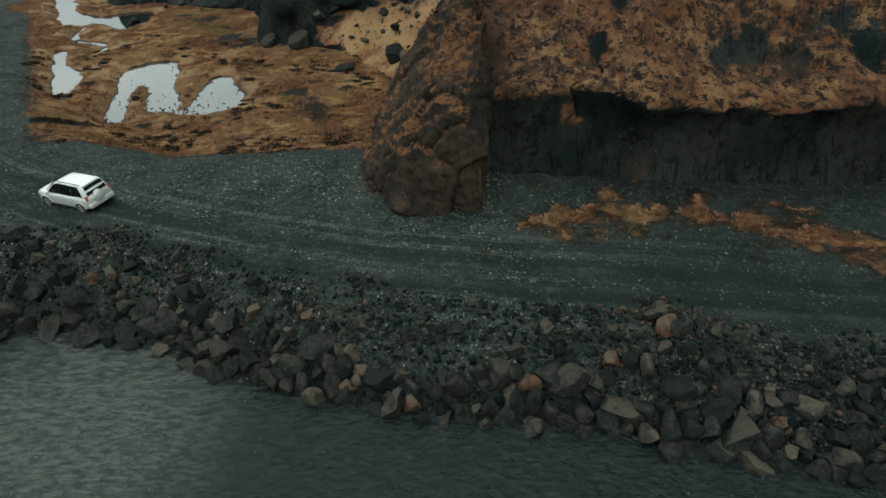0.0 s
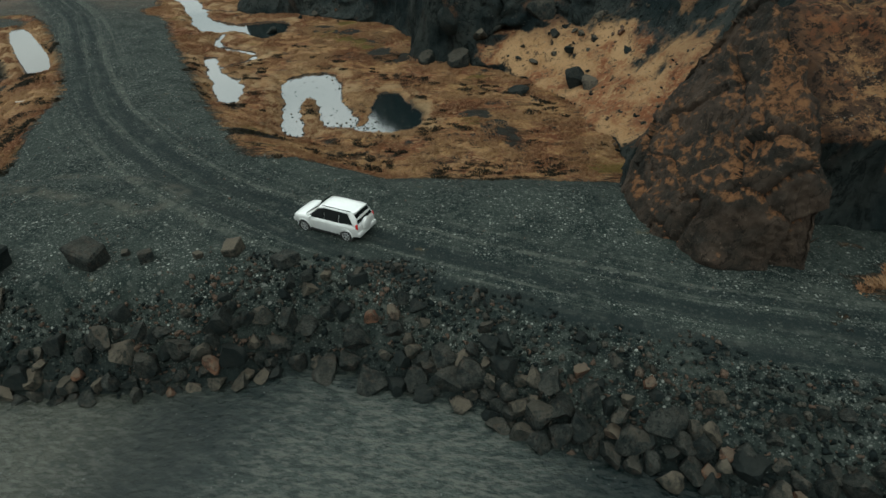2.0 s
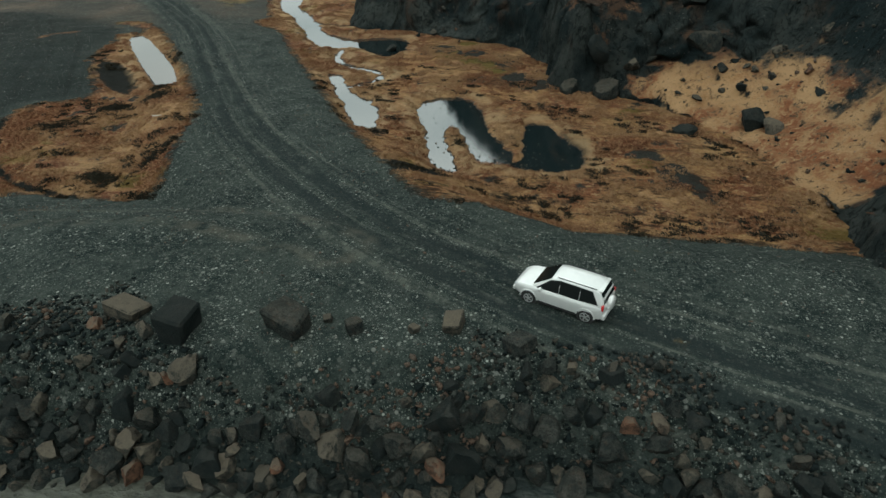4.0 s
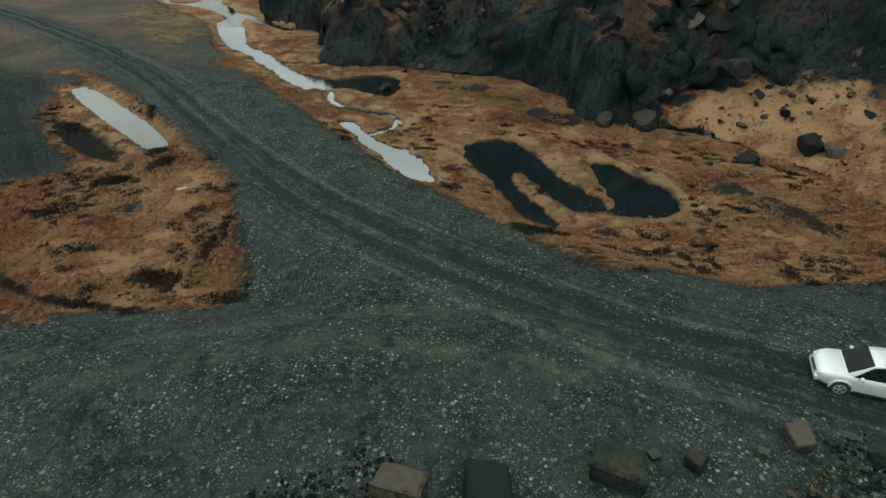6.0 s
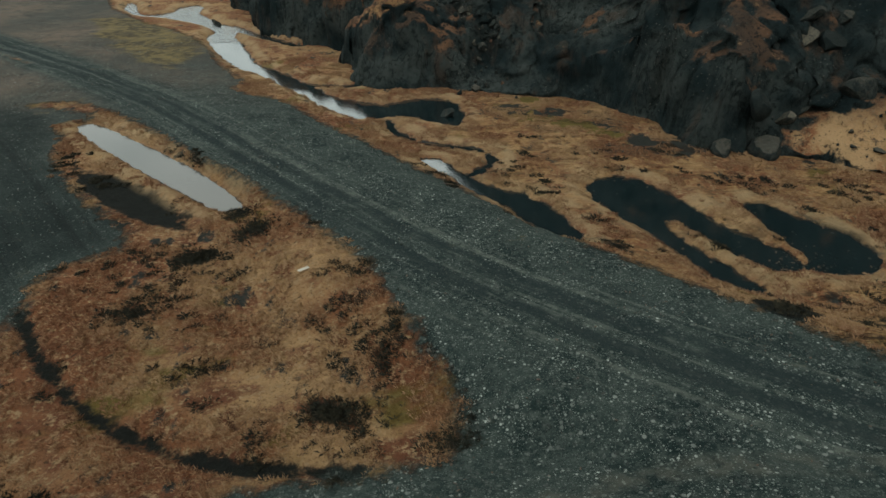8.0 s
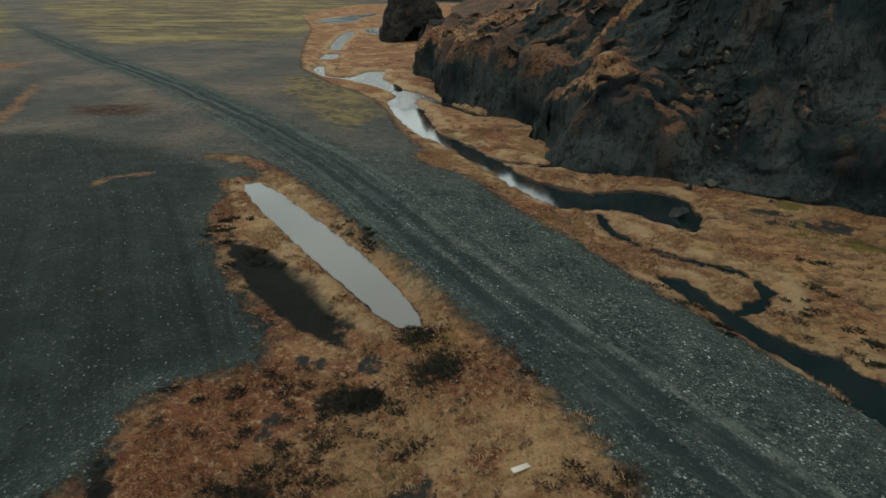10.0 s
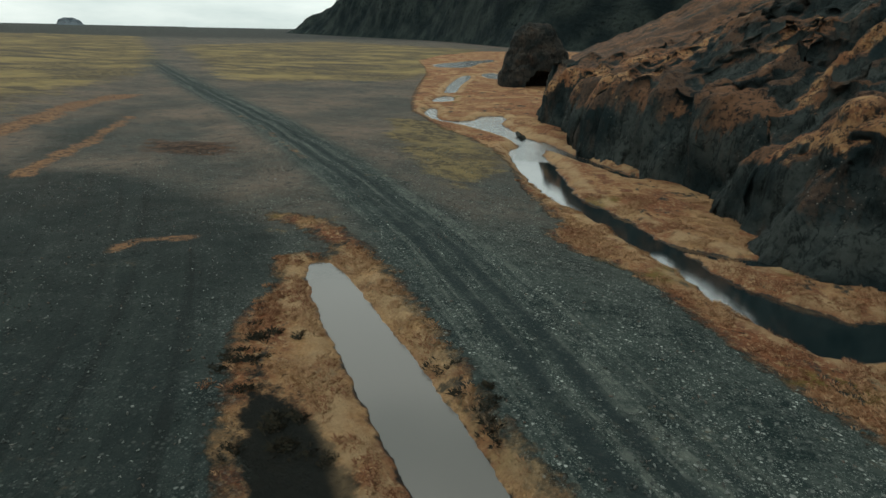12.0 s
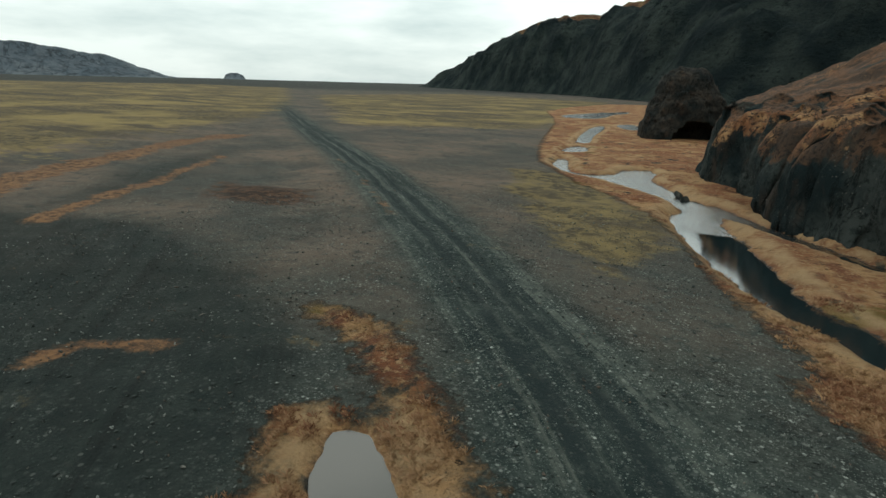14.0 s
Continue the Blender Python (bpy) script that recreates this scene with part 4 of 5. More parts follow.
for line, width in (([(-69.7, 144.1), (-64, 145.6), (-58.7, 141.6), (-53.8, 142.7)], 3.4), ([(-51.4, 113.4), (-48.8, 117.2), (-46.3, 117.3), (-42.7, 116.1)], 1.1), ([(-52.8, 121.5), (-50.9, 127.4), (-49.6, 125.2)], 1.6),
                    ([(-52.1, 104.2), (-51, 100.8), (-49.4, 101)], 1.2), ([(-80.2, 158.7), (-75.8, 154.2), (-71.6, 146.7)], 1.0), ([(-69.6, 137.2), (-66.5, 131.9), (-63.7, 130.8)], 1.1), ([(-18.5, 89.1), (-21.6, 80.9), (-20.9, 78)], 1.2),
                    ([(-51.4, 99.6), (-48.9, 99.1)], 1.0), ([(-78, 172), (-66, 176), (-50, 178)], 5.0)):
    TAN = np.maximum(TAN, 1.15 * np.exp(-(line_dist(HX, HY, line, reach=14) / width) ** 2))
hill = sheet("cliff_hill", HX + nx * push, HY + ny * push, HZ + 0.25 * crag * fbm(HX, HY, HZ, 3), D > -1.2, CLIFF, dict(growth=GROWTH, crest=CREST, tan=TAN))
tagged(hill, "dark tuff cliffs under rust-brown moorland slope", "cliff", kind="structure")


def part(name, bm, mat, parent=None, label=""):
    """Links a bmesh as one mesh object under a thing or a part."""
    me = bpy.data.meshes.new(name)
    bm.to_mesh(me)
    bm.free()
    for p in me.polygons:
        p.use_smooth = True
    me.set_sharp_from_angle(angle=radians(38))
    me.materials.append(mat)
    ob = new(name, me)
    ob.parent = parent
    return tagged(ob, label)


def plain(name, color, rough=0.5, metal=0.0, coat=0.0, grain=0.06, shine=0.5):
    """A paint, plastic or metal with a little uneven grain."""
    m, n = material(name)
    c = n.mix(n.ramp(n.noise(3.0, 5, 0.6), 0.35, 0.7), color, tuple(v * (1 - grain * 3) for v in color))
    n.done(c, n.ramp(n.noise(5, 4), 0.3, 0.7, max(rough - grain, 0.02), rough + grain), None, Metallic=metal, Specular_IOR_Level=shine, Coat_Weight=coat, Coat_Roughness=0.06)
    return m


# ---- far land ----
# the moor that goes on behind the cliffs
MX, MY = np.meshgrid(np.arange(-95, 330, 4.0), np.arange(176, 372, 4.0), indexing="ij")
mdist, mz, _, mgrow = hill_height(MX, MY)
moor = sheet("cliff_moor", MX, MY, np.where(mdist > 0, mz - 0.4, -3.0 + mdist * 0.3) - tilt(MX, MY), mdist > -6, CLIFF, dict(growth=mgrow))
tagged(moor, "rust-red moorland slope behind the sea cliffs", "moor", kind="structure")
EX, EY = np.meshgrid(np.arange(56, 330, 4.0), np.arange(22, 184, 4.0), indexing="ij")
edist, ez, _, egrow = hill_height(EX, EY)
tagged(sheet("cliff_east", EX, EY, np.where(edist > 0, ez, -1.0 + edist * 0.3), edist > -6, CLIFF, dict(growth=egrow)), "steep brown hillside above the coast road", "hillside", kind="structure")

HEAD = rounded([(-1090, 1560), (-740, 1235), (-508, 1030), (-352, 890), (-226, 700), (-170, 610), (-60, 560), (150, 520), (500, 480), (900, 700), (700, 1900), (-300, 2000), (-900, 1800)], True, 2)
QX, QY = np.meshgrid(np.arange(-1130, 940, 8.0), np.arange(450, 1960, 8.0), indexing="ij")
qd = inside_dist(QX, QY, HEAD, 40)
qd = qd + 16 * fbm(QX / 90, QY / 90, 0.7, 4) * step(0, 30, qd)
qc = np.clip(qd, 0, None)
qz = 101 * (1 - np.exp(-qc / 62)) + 0.11 * qc * step(60, 200, qc) + step(5, 40, qc) * (13 * ridge(QX / 60, QY / 60, 2.0, 5) + 14 * ridge(QX / 150, QY / 150, 4.0, 3)) * step(260, 40, qc)
qz = qz * 1.14 * step(0.0, 0.85, 0.08 + np.hypot(QX + 1090, QY - 1560) / 980)
tagged(sheet("cliff_headland", QX, QY, np.where(qd > 0, qz, qd * 0.4) - 2.6, qd > -22, HEADLAND, dict(growth=np.full(QX.shape, 0.15) + 1.2 * step(62, 120, qc))), "long dark basalt headland with moss-brown top", "headland", kind="structure")

RU, RV = np.meshgrid(np.linspace(0, 1, 150), np.linspace(0, 1, 60), indexing="ij")
ra, rr = np.radians(-6 + 40 * RU), 235 + 190 * RV
RX, RY = -72 + rr * np.sin(ra), 70 + rr * np.cos(ra)
rise = np.interp(RU, [0, 0.06, 0.12, 0.2, 0.32, 0.5, 1], [0, 7, 14, 24, 42, 60, 80]) * (0.75 * step(0, 0.75, RV) + 0.25 * step(0.5, 1.0, RV))
RZ = rise * (1 + 0.22 * fbm(RX / 40, RY / 40, 2.2, 4)) + 1.6 * ridge(RX / 22, RY / 22, 0.5, 3) * step(1, 8, rise) - 2.2
tagged(sheet("cliff_rise", RX, RY, RZ, np.ones(RU.shape, bool), CLIFF, dict(growth=np.full(RU.shape, 0.93), tan=0.12 + 0.5 * fbm(RX / 30, RY / 30, 1.0, 3))), "rust-brown moor rising behind the rock tower", "moor", kind="structure")

# distance haze is put into this base colour as a pale blue-grey
HAZY = rock_material("haze_tinted_far_rock", (0.085, 0.105, 0.125), (0.14, 0.155, 0.17), 0.1, 0.01)


def far_land(name, az0, az1, dist, depth, tops, label):
    """A distant ridge between two bearings; tops: share of the way and height, in order."""
    us, vs = np.linspace(0, 1, 120), np.linspace(0, 1, 26)
    U, V = np.meshgrid(us, vs, indexing="ij")
    az = np.radians(az0 + (az1 - az0) * U)
    r = dist + depth * V
    x, y = -72 + r * np.sin(az), 70 + r * np.cos(az)
    crest = np.interp(U, [t[0] for t in tops], [t[1] for t in tops])
    shape = step(0, 0.45, V) * 0.55 + 0.45 * step(0.40, 0.62, V)
    z = crest * shape * (1 + 0.10 * fbm(x / 260, y / 260, 0.4, 4)) + 9 * ridge(x / 170, y / 170, 1.0, 4) * shape * step(0, 40, crest) - 4
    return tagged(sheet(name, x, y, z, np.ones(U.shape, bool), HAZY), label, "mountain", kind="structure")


far_land("backdrop_mesa", -84, -53.5, 3400, 500, [(0, 175), (0.5, 165), (0.72, 128), (0.80, 112), (0.87, 55), (0.94, 16), (1, 2)], "distant table mountain in haze-tinted blue-grey with faint snow")
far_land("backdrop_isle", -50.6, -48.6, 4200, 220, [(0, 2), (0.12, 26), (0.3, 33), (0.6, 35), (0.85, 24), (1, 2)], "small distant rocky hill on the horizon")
az, rr = np.meshgrid(np.radians(np.linspace(-41, -20, 30)), np.array([4500, 4800, 5100, 5400.0]), indexing="ij")
tagged(sheet("water_far", -72 + rr * np.sin(az), 70 + rr * np.cos(az), np.full(az.shape, -0.9), np.ones(az.shape, bool), SEA), "pale strip of open sea on the horizon", "sea", kind="structure")


# ---- the buttress beside the road ----
def hull_rock(name, corners, fine, rough, growth, mat, seed):
    """A weathered rock body: the hull of its corners, made fine and broken up."""
    bm = bmesh.new()
    for c in corners:
        bm.verts.new(c)
    made = bmesh.ops.convex_hull(bm, input=bm.verts)
    bmesh.ops.delete(bm, geom=[g for g in made["geom_interior"] if isinstance(g, bmesh.types.BMVert)], context="VERTS")
    bmesh.ops.triangulate(bm, faces=bm.faces)
    for _ in range(7):
        long = [e for e in bm.edges if e.calc_length() > fine]
        if not long:
            break
        bmesh.ops.subdivide_edges(bm, edges=long, cuts=1)
        bmesh.ops.triangulate(bm, faces=bm.faces)
    for _ in range(2):
        bmesh.ops.smooth_vert(bm, verts=bm.verts, factor=0.35, use_axis_x=True, use_axis_y=True, use_axis_z=True)
    bm.normal_update()
    off = Vector((seed, 0, 0))
    moves = []
    for v in bm.verts:
        p = v.co + off + 0.8 * noise.noise_vector(v.co * 0.5)
        near, seeds = noise.voronoi(p * 0.24)
        block = noise.cell(seeds[0] * 7.3) - 0.5
        joint = math.exp(-(near[1] - near[0]) / 0.03)
        shape = 0.5 * block - 0.35 * joint + 0.42 * noise.hetero_terrain(v.co * 0.5 + off, 0.9, 2.1, 4, 0.4) + 0.22 * noise.fractal(v.co * 1.9 + off, 0.9, 2.0, 4) - 0.25
        moves.append((v, v.normal * rough * shape))
    for v, d in moves:
        v.co += d
    ob = part(name, bm, mat)
    at = ob.data.attributes.new("growth", "FLOAT", "POINT")
    at.data.foreach_set("value", np.full(len(ob.data.vertices), growth, np.float32))
    return ob


buttress = hull_rock("rock_buttress", [(-5.6, 33.5, 1.2), (-5.2, 29.2, 1.2), (-2.6, 25.6, 1.2), (2.3, 25.5, 1.2), (2.6, 34, 1.2), (-4.0, 37, 1.2), (2.2, 26.3, 5.6), (1.2, 26.6, 7.8), (-0.4, 27.6, 8.4), (-1.7, 26.8, 6.4), (-1.4, 26.2, 3.8), (2.6, 31.4, 9.6),
                                     (-2.3, 31.2, 6.2), (-4.5, 29.1, 3.6), (-5.2, 32.9, 3.5), (2.4, 34.0, 11.2), (1.8, 38.0, 13.6), (-0.6, 36.0, 9.6), (-2.6, 37.5, 7.0)], 0.20, 0.62, 0.62, TUFF, 3)
tagged(buttress, "brown tuff buttress with a sheer edge beside the road", "rock buttress", kind="structure")


# ---- rocks ----
def boulder_mesh(seed, detail=1, cuts=7, flat=(1, 1, 1)):
    """A broken block: a ball cut by random planes."""
    rng = random.Random(seed)
    bm = bmesh.new()
    bmesh.ops.create_icosphere(bm, subdivisions=detail, radius=1.0)
    planes = []
    for _ in range(cuts):
        d = Vector((rng.gauss(0, 1), rng.gauss(0, 1), rng.gauss(0, 0.8))).normalized()
        planes.append((d, rng.uniform(0.40, 0.70)))
    for v in bm.verts:
        for d, reach in planes:
            over = v.co.dot(d) - reach
            if over > 0:
                v.co -= d * over
        if detail > 1:
            v.co += v.co.normalized() * 0.10 * noise.fractal(v.co * 2.6 + Vector((seed, 0, 0)), 1.0, 2.0, 4)
        v.co = Vector((v.co.x * flat[0], v.co.y * flat[1], v.co.z * flat[2])) * 1.35
    me = bpy.data.meshes.new("rock")
    bm.to_mesh(me)
    bm.free()
    for p in me.polygons:
        p.use_smooth = True
    me.set_sharp_from_angle(angle=radians(30))
    me.materials.append(BASALT)
    return me


ROCKS = [boulder_mesh(s, 3, 11) for s in range(16)]
FINE_ROCKS = [boulder_mesh(40 + s, 3, 10) for s in range(6)]


def block_mesh(seed):
    """A squared quarry block with chipped edges."""
    r = random.Random(seed)
    bm = bmesh.new()
    bmesh.ops.create_cube(bm, size=1.6)
    for v in bm.verts:
        v.co += Vector((r.uniform(-0.18, 0.18), r.uniform(-0.18, 0.18), r.uniform(-0.12, 0.12)))
    bmesh.ops.bevel(bm, geom=list(bm.edges), offset=0.12, segments=1, affect="EDGES")
    bmesh.ops.triangulate(bm, faces=bm.faces)
    bmesh.ops.subdivide_edges(bm, edges=bm.edges, cuts=3, use_grid_fill=True)
    for v in bm.verts:
        v.co += v.co.normalized() * 0.09 * noise.fractal(v.co * 1.6 + Vector((seed, 0, 0)), 1.0, 2.0, 4)
    me = bpy.data.meshes.new("block")
    bm.to_mesh(me)
    bm.free()
    for p in me.polygons:
        p.use_smooth = True
    me.set_sharp_from_angle(angle=radians(30))
    me.materials.append(BASALT)
    return me


BLOCKS = [block_mesh(s) for s in range(4)]
rng = random.Random(5)


def boulder(name, x, y, size, label, mesh=None, sink=0.35, stretch=(1, 1, 1), on=None, **tags):
    ob = new(name, mesh or rng.choice(FINE_ROCKS))
    z = float(ground_z(x, y)[0]) if on is None else on
    ob.matrix_world = pose(x, y, z + size * (0.75 * stretch[2] - sink), rng.uniform(-12, 12), rng.uniform(-12, 12), rng.uniform(0, 360)) @ Matrix.Diagonal((size * stretch[0], size * stretch[1], size * stretch[2], 1))
    return tagged(ob, label, "boulder", **tags)


# lone blocks on the gravel above the shore
for x, y, size, st in ((-32.7, 23.9, 0.95, (1.15, 0.95, 0.85)), (-37.1, 22.9, 0.95, (1.1, 0.9, 0.9)), (-40.0, 23.5, 0.75, (1.3, 0.9, 0.7)), (-25.8, 25.2, 0.55, (1, 0.8, 0.9)), (-29.9, 24.2, 0.42, (0.8, 0.9, 1)), (-22.9, 24.7, 0.6, (1.2, 0.9, 0.6)),
                       (-19.3, 24.0, 0.5, (1, 1, 0.6)), (-27.4, 24.6, 0.22, (1, 1, 1)), (-31.2, 24.6, 0.2, (1, 1, 1))):
    boulder("boulder", x, y, size, "squared dark basalt block with a rusty top on the gravel", mesh=rng.choice(BLOCKS), stretch=st, group="blocks on the gravel")


def surface_z(x, y):
    """Height of the ground or of the hill, whichever is higher."""
    xa, ya = np.array([float(x)]), np.array([float(y)])
    g = ground_parts(xa, ya)[0]
    d, z, _, _ = hill_height(xa, ya)
    return float(np.where(d > 0, np.maximum(g, -0.2 - tilt(xa, ya)) + z, g)[0])


# dark blocks fallen onto the meadow and its slope
for x, y, size, st in ((-8.6, 69.8, 1.25, (1.15, 0.9, 0.95)), (-17.2, 67.6, 1.25, (1.2, 0.95, 0.9)), (-13.1, 70.8, 1.1, (1.2, 1, 0.9)), (-15.1, 69.6, 0.9, (1, 1.2, 0.8)), (-11.0, 70.7, 0.75, (1, 1, 0.8)), (-5.0, 72.3, 0.45, (0.8, 1.2, 1)),
                       (-3.2, 70.5, 0.32, (1, 1, 0.8)), (-4.5, 73.1, 0.6, (1.2, 1, 0.8)), (-3.7, 72.3, 0.4, (1, 1, 0.8)), (-9.6, 73.6, 1.2, (1.1, 1, 1)), (-14.6, 73.8, 0.9, (1, 1, 1.1)), (-11.6, 74.7, 1.0, (1.2, 1, 0.9)), (-7.5, 75.1, 0.7, (1, 1, 0.8)),
                       (-10.5, 75.9, 0.9, (1.3, 1, 0.8)), (-5.1, 66.1, 0.30, (1, 1, 0.8)), (-2.6, 66.4, 0.24, (1, 1, 0.8)), (-7.0, 66.6, 0.5, (1.3, 1, 0.7)), (-10.4, 66.7, 0.26, (1, 1, 0.8)), (-10.9, 65.4, 0.28, (1, 1, 0.8)), (-9.3, 64.2, 0.36, (1.3, 1, 0.7)),
                       (-5.4, 59.1, 1.1, (1.2, 0.9, 0.9)), (-4.2, 57.9, 0.85, (1, 1.1, 0.8)), (-10.8, 58.6, 0.85, (1.3, 1, 0.5)), (-5.7, 63.8, 0.5, (1.2, 1, 0.6)), (-3.3, 64.1, 0.4, (1, 1, 0.7)), (-4.4, 65.8, 0.34, (1, 1, 0.8)), (-6.0, 67.1, 0.32, (1, 1, 0.8)),
                       (-18.6, 68.9, 1.0, (1, 0.9, 1.2)), (-21.0, 68.6, 0.9, (1, 1, 0.9)), (-2.6, 67.0, 0.5, (1, 1, 0.8)), (-0.9, 62.6, 0.4, (1, 1, 0.8)), (-0.8, 59.7, 0.42, (1.2, 1, 0.7)), (-7.2, 64.3, 0.34, (1, 1, 0.8)), (-4.0, 62.9, 0.26, (1, 1, 0.8)),
                       (-5.2, 76.6, 1.0, (1.1, 1, 0.9)), (0.8, 66.0, 0.45, (1, 1, 0.8)), (3.2, 70.0, 0.6, (1, 1, 0.8)), (1.5, 75.5, 0.7, (1, 1.2, 0.8)), (5.5, 64.5, 0.4, (1, 1, 1))):
    boulder("boulder", x, y, size, "dark weathered boulder lying in tawny meadow grass", stretch=st, on=surface_z(x, y), group="meadow boulders")
boulder("boulder", -44.9, 83.9, 0.75, "pale rounded rock standing in a dark pool", stretch=(1.1, 0.9, 0.7), on=-1.1, sink=0.15)
boulder("boulder", -82.2, 144.4, 0.5, "small dark rock in the stream", on=-1.6, sink=0.1)
boulder("boulder", -81.2, 142.4, 0.42, "small dark rock in the stream", on=-1.6, sink=0.1)

# scree under the gully
for k in range(120):
    u = rng.random() ** 0.8
    x, y = -38.5 - 2.5 * u + rng.gauss(0, 1.7), 90.5 + 12 * u + rng.gauss(0, 1.0)
    boulder("stone", x, y, rng.choice((0.14, 0.18, 0.22, 0.3, 0.42)) * rng.uniform(0.8, 1.25), "loose grey-brown scree stone below the gully", mesh=rng.choice(ROCKS), on=surface_z(x, y), sink=0.3, group="scree stones")

# stone bank along the sea: the larger stones one by one, rubble between them
bank = tagged(new("riprap_bank"), "bank of broken dark basalt stones along the water", "stone bank", kind="structure")


def bank_reach(x):
    return np.interp(x, [-46, -41, -38, -34, -30, -25, -18, -10, 0, 14, 27], [6.2, 5.8, 3.8, 2.0, 2.0, 3.5, 3.6, 3.4, 3.6, 4.6, 5.4])


tries_x = np.array([rng.uniform(-46, 27) for _ in range(26000)])
tries_y = np.array([rng.uniform(8, 27) for _ in range(26000)])
hh, _, ll, _, _, _ = ground_parts(tries_x, tries_y)
clump = fbm(tries_x / 4, tries_y / 4, 3.3, 3)
taken = []
cells = {}
for x, y, z, l, c in zip(tries_x, tries_y, hh, ll, clump):
    reach = float(bank_reach(x))
    if not -0.45 < l < reach + 1.2 * c:
        continue
    low = max(0.0, 1 - max(l, 0) / reach)
    size = rng.choice((0.18, 0.23, 0.29, 0.38)) * (0.65 + 0.75 * low) * rng.uniform(0.8, 1.2)
    if l < 1.9 and rng.random() < 0.6:
        size = rng.uniform(0.36, 0.80)
    elif rng.random() < 0.07:
        size = rng.uniform(0.36, 0.6)
    key = (int(x // 1.6), int(y // 1.6))
    close = [p for i in (-1, 0, 1) for j in (-1, 0, 1) for p in cells.get((key[0] + i, key[1] + j), ())]
    if any((x - a) ** 2 + (y - b) ** 2 < (0.56 * (size + s)) ** 2 for a, b, s in close):
        continue
    cells.setdefault(key, []).append((x, y, size))
    taken.append((size, x, y, float(z)))
taken.sort(reverse=True)
for size, x, y, z in taken[:420]:
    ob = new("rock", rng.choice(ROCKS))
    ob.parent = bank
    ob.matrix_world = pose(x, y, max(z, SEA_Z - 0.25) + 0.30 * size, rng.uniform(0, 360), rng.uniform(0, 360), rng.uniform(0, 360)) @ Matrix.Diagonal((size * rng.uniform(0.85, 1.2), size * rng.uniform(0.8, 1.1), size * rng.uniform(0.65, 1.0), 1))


def scatter(name, spots, meshes, mat, squash=0.75):
    """Many small stones as one mesh: each spot is size, x, y, z."""
    vs, fs, n = [], [], 0
    packs = []
    for me in meshes:
        co = np.empty(len(me.vertices) * 3)
        me.vertices.foreach_get("co", co)
        packs.append((co.reshape(-1, 3), np.array([list(p.vertices) for p in me.polygons])))
    gen = np.random.RandomState(3)
    for size, x, y, z in spots:
        co, tri = packs[gen.randint(len(packs))]
        q = Euler(gen.uniform(0, 6.28, 3)).to_matrix()
        vs.append((co * size * gen.uniform(0.75, 1.2, 3)) @ np.array(q).T * (1, 1, squash) + (x, y, z + 0.25 * size))
        fs.append(tri + n)
        n += len(co)
    v, f = np.concatenate(vs), np.concatenate(fs)
    me = bpy.data.meshes.new(name)
    me.vertices.add(len(v))
    me.vertices.foreach_set("co", v.ravel())
    me.loops.add(f.size)
    me.loops.foreach_set("vertex_index", f.ravel())
    me.polygons.add(len(f))
    me.polygons.foreach_set("loop_start", np.arange(0, f.size, 3))
    me.update(calc_edges=True)
    me.materials.append(mat)
    return new(name, me)


def small_rock(seed, squash=0.75):
    """An angular chip of a few faces."""
    r = random.Random(seed)
    bm = bmesh.new()
    for _ in range(9):
        d = Vector((r.gauss(0, 1), r.gauss(0, 1), r.gauss(0, 1))).normalized()
        bm.verts.new((d.x * r.uniform(0.8, 1.25), d.y * r.uniform(0.6, 1.0), d.z * squash))
    bmesh.ops.convex_hull(bm, input=bm.verts)
    bmesh.ops.triangulate(bm, faces=bm.faces)
    loose = [v for v in bm.verts if not v.link_faces]
    bmesh.ops.delete(bm, geom=loose, context="VERTS")
    me = bpy.data.meshes.new("chip")
    bm.to_mesh(me)
    bm.free()
    return me


def island_stone(name, dark, pale, warm):
    m, n = material(name)
    r = n.island()
    c = n.mix(n.ramp(r, 0.45, 1.0), dark, pale)
    c = n.mix(n.ramp(r, 0.90, 0.96), c, warm)
    c = n.mix(n.math("MULTIPLY", n.ramp(n.noise(0.16, 5, 0.6), 0.54, 0.64), n.ramp(n.math("FRACT", n.math("MULTIPLY", r, 17.0)), 0.35, 0.65)), c, warm)
    c = n.mix(n.ramp(n.noise(9, 5, 0.7), 0.45, 0.7), c, tuple(0.5 * v for v in dark))
    n.done(c, 0.9, n.bump(n.noise(14, 5, 0.7), 0.04, 0.7), Specular_IOR_Level=0.08)
    return m


CHIPS = [small_rock(s) for s in range(12)]
PEBBLES = [small_rock(50 + s, 0.5) for s in range(4)]
RUBBLE = island_stone("basalt_rubble", (0.008, 0.012, 0.012), (0.066, 0.061, 0.050), (0.090, 0.062, 0.046))
GRIT = island_stone("grey_pebbles", (0.040, 0.046, 0.043), (0.200, 0.208, 0.190), (0.085, 0.062, 0.048))
rest = [(s, x, y, max(z, SEA_Z - 0.1)) for s, x, y, z in taken[420:]]
gen = np.random.RandomState(11)
bx, by = gen.uniform(-46, 27, 30000), gen.uniform(8, 27, 30000)
bh, _, bl, _, _, _ = ground_parts(bx, by)
bf = fbm(bx / 3, by / 3, 1.3, 3)
for x, y, z, l, f in zip(bx, by, bh, bl, bf):
    if 0.1 < l < bank_reach(x) + 0.4 + 2.0 * f and len(rest) < 7500:
        rest.append((gen.uniform(0.06, 0.17), x, y, z))
rubble = scatter("rubble", rest, CHIPS, RUBBLE)
rubble.parent = bank
tagged(rubble, "smaller broken stones between the blocks", kind="stuff")

# small dark stones strewn over the tawny slope
ux, uy = gen.uniform(-22, 8, 9000), gen.uniform(42, 80, 9000)
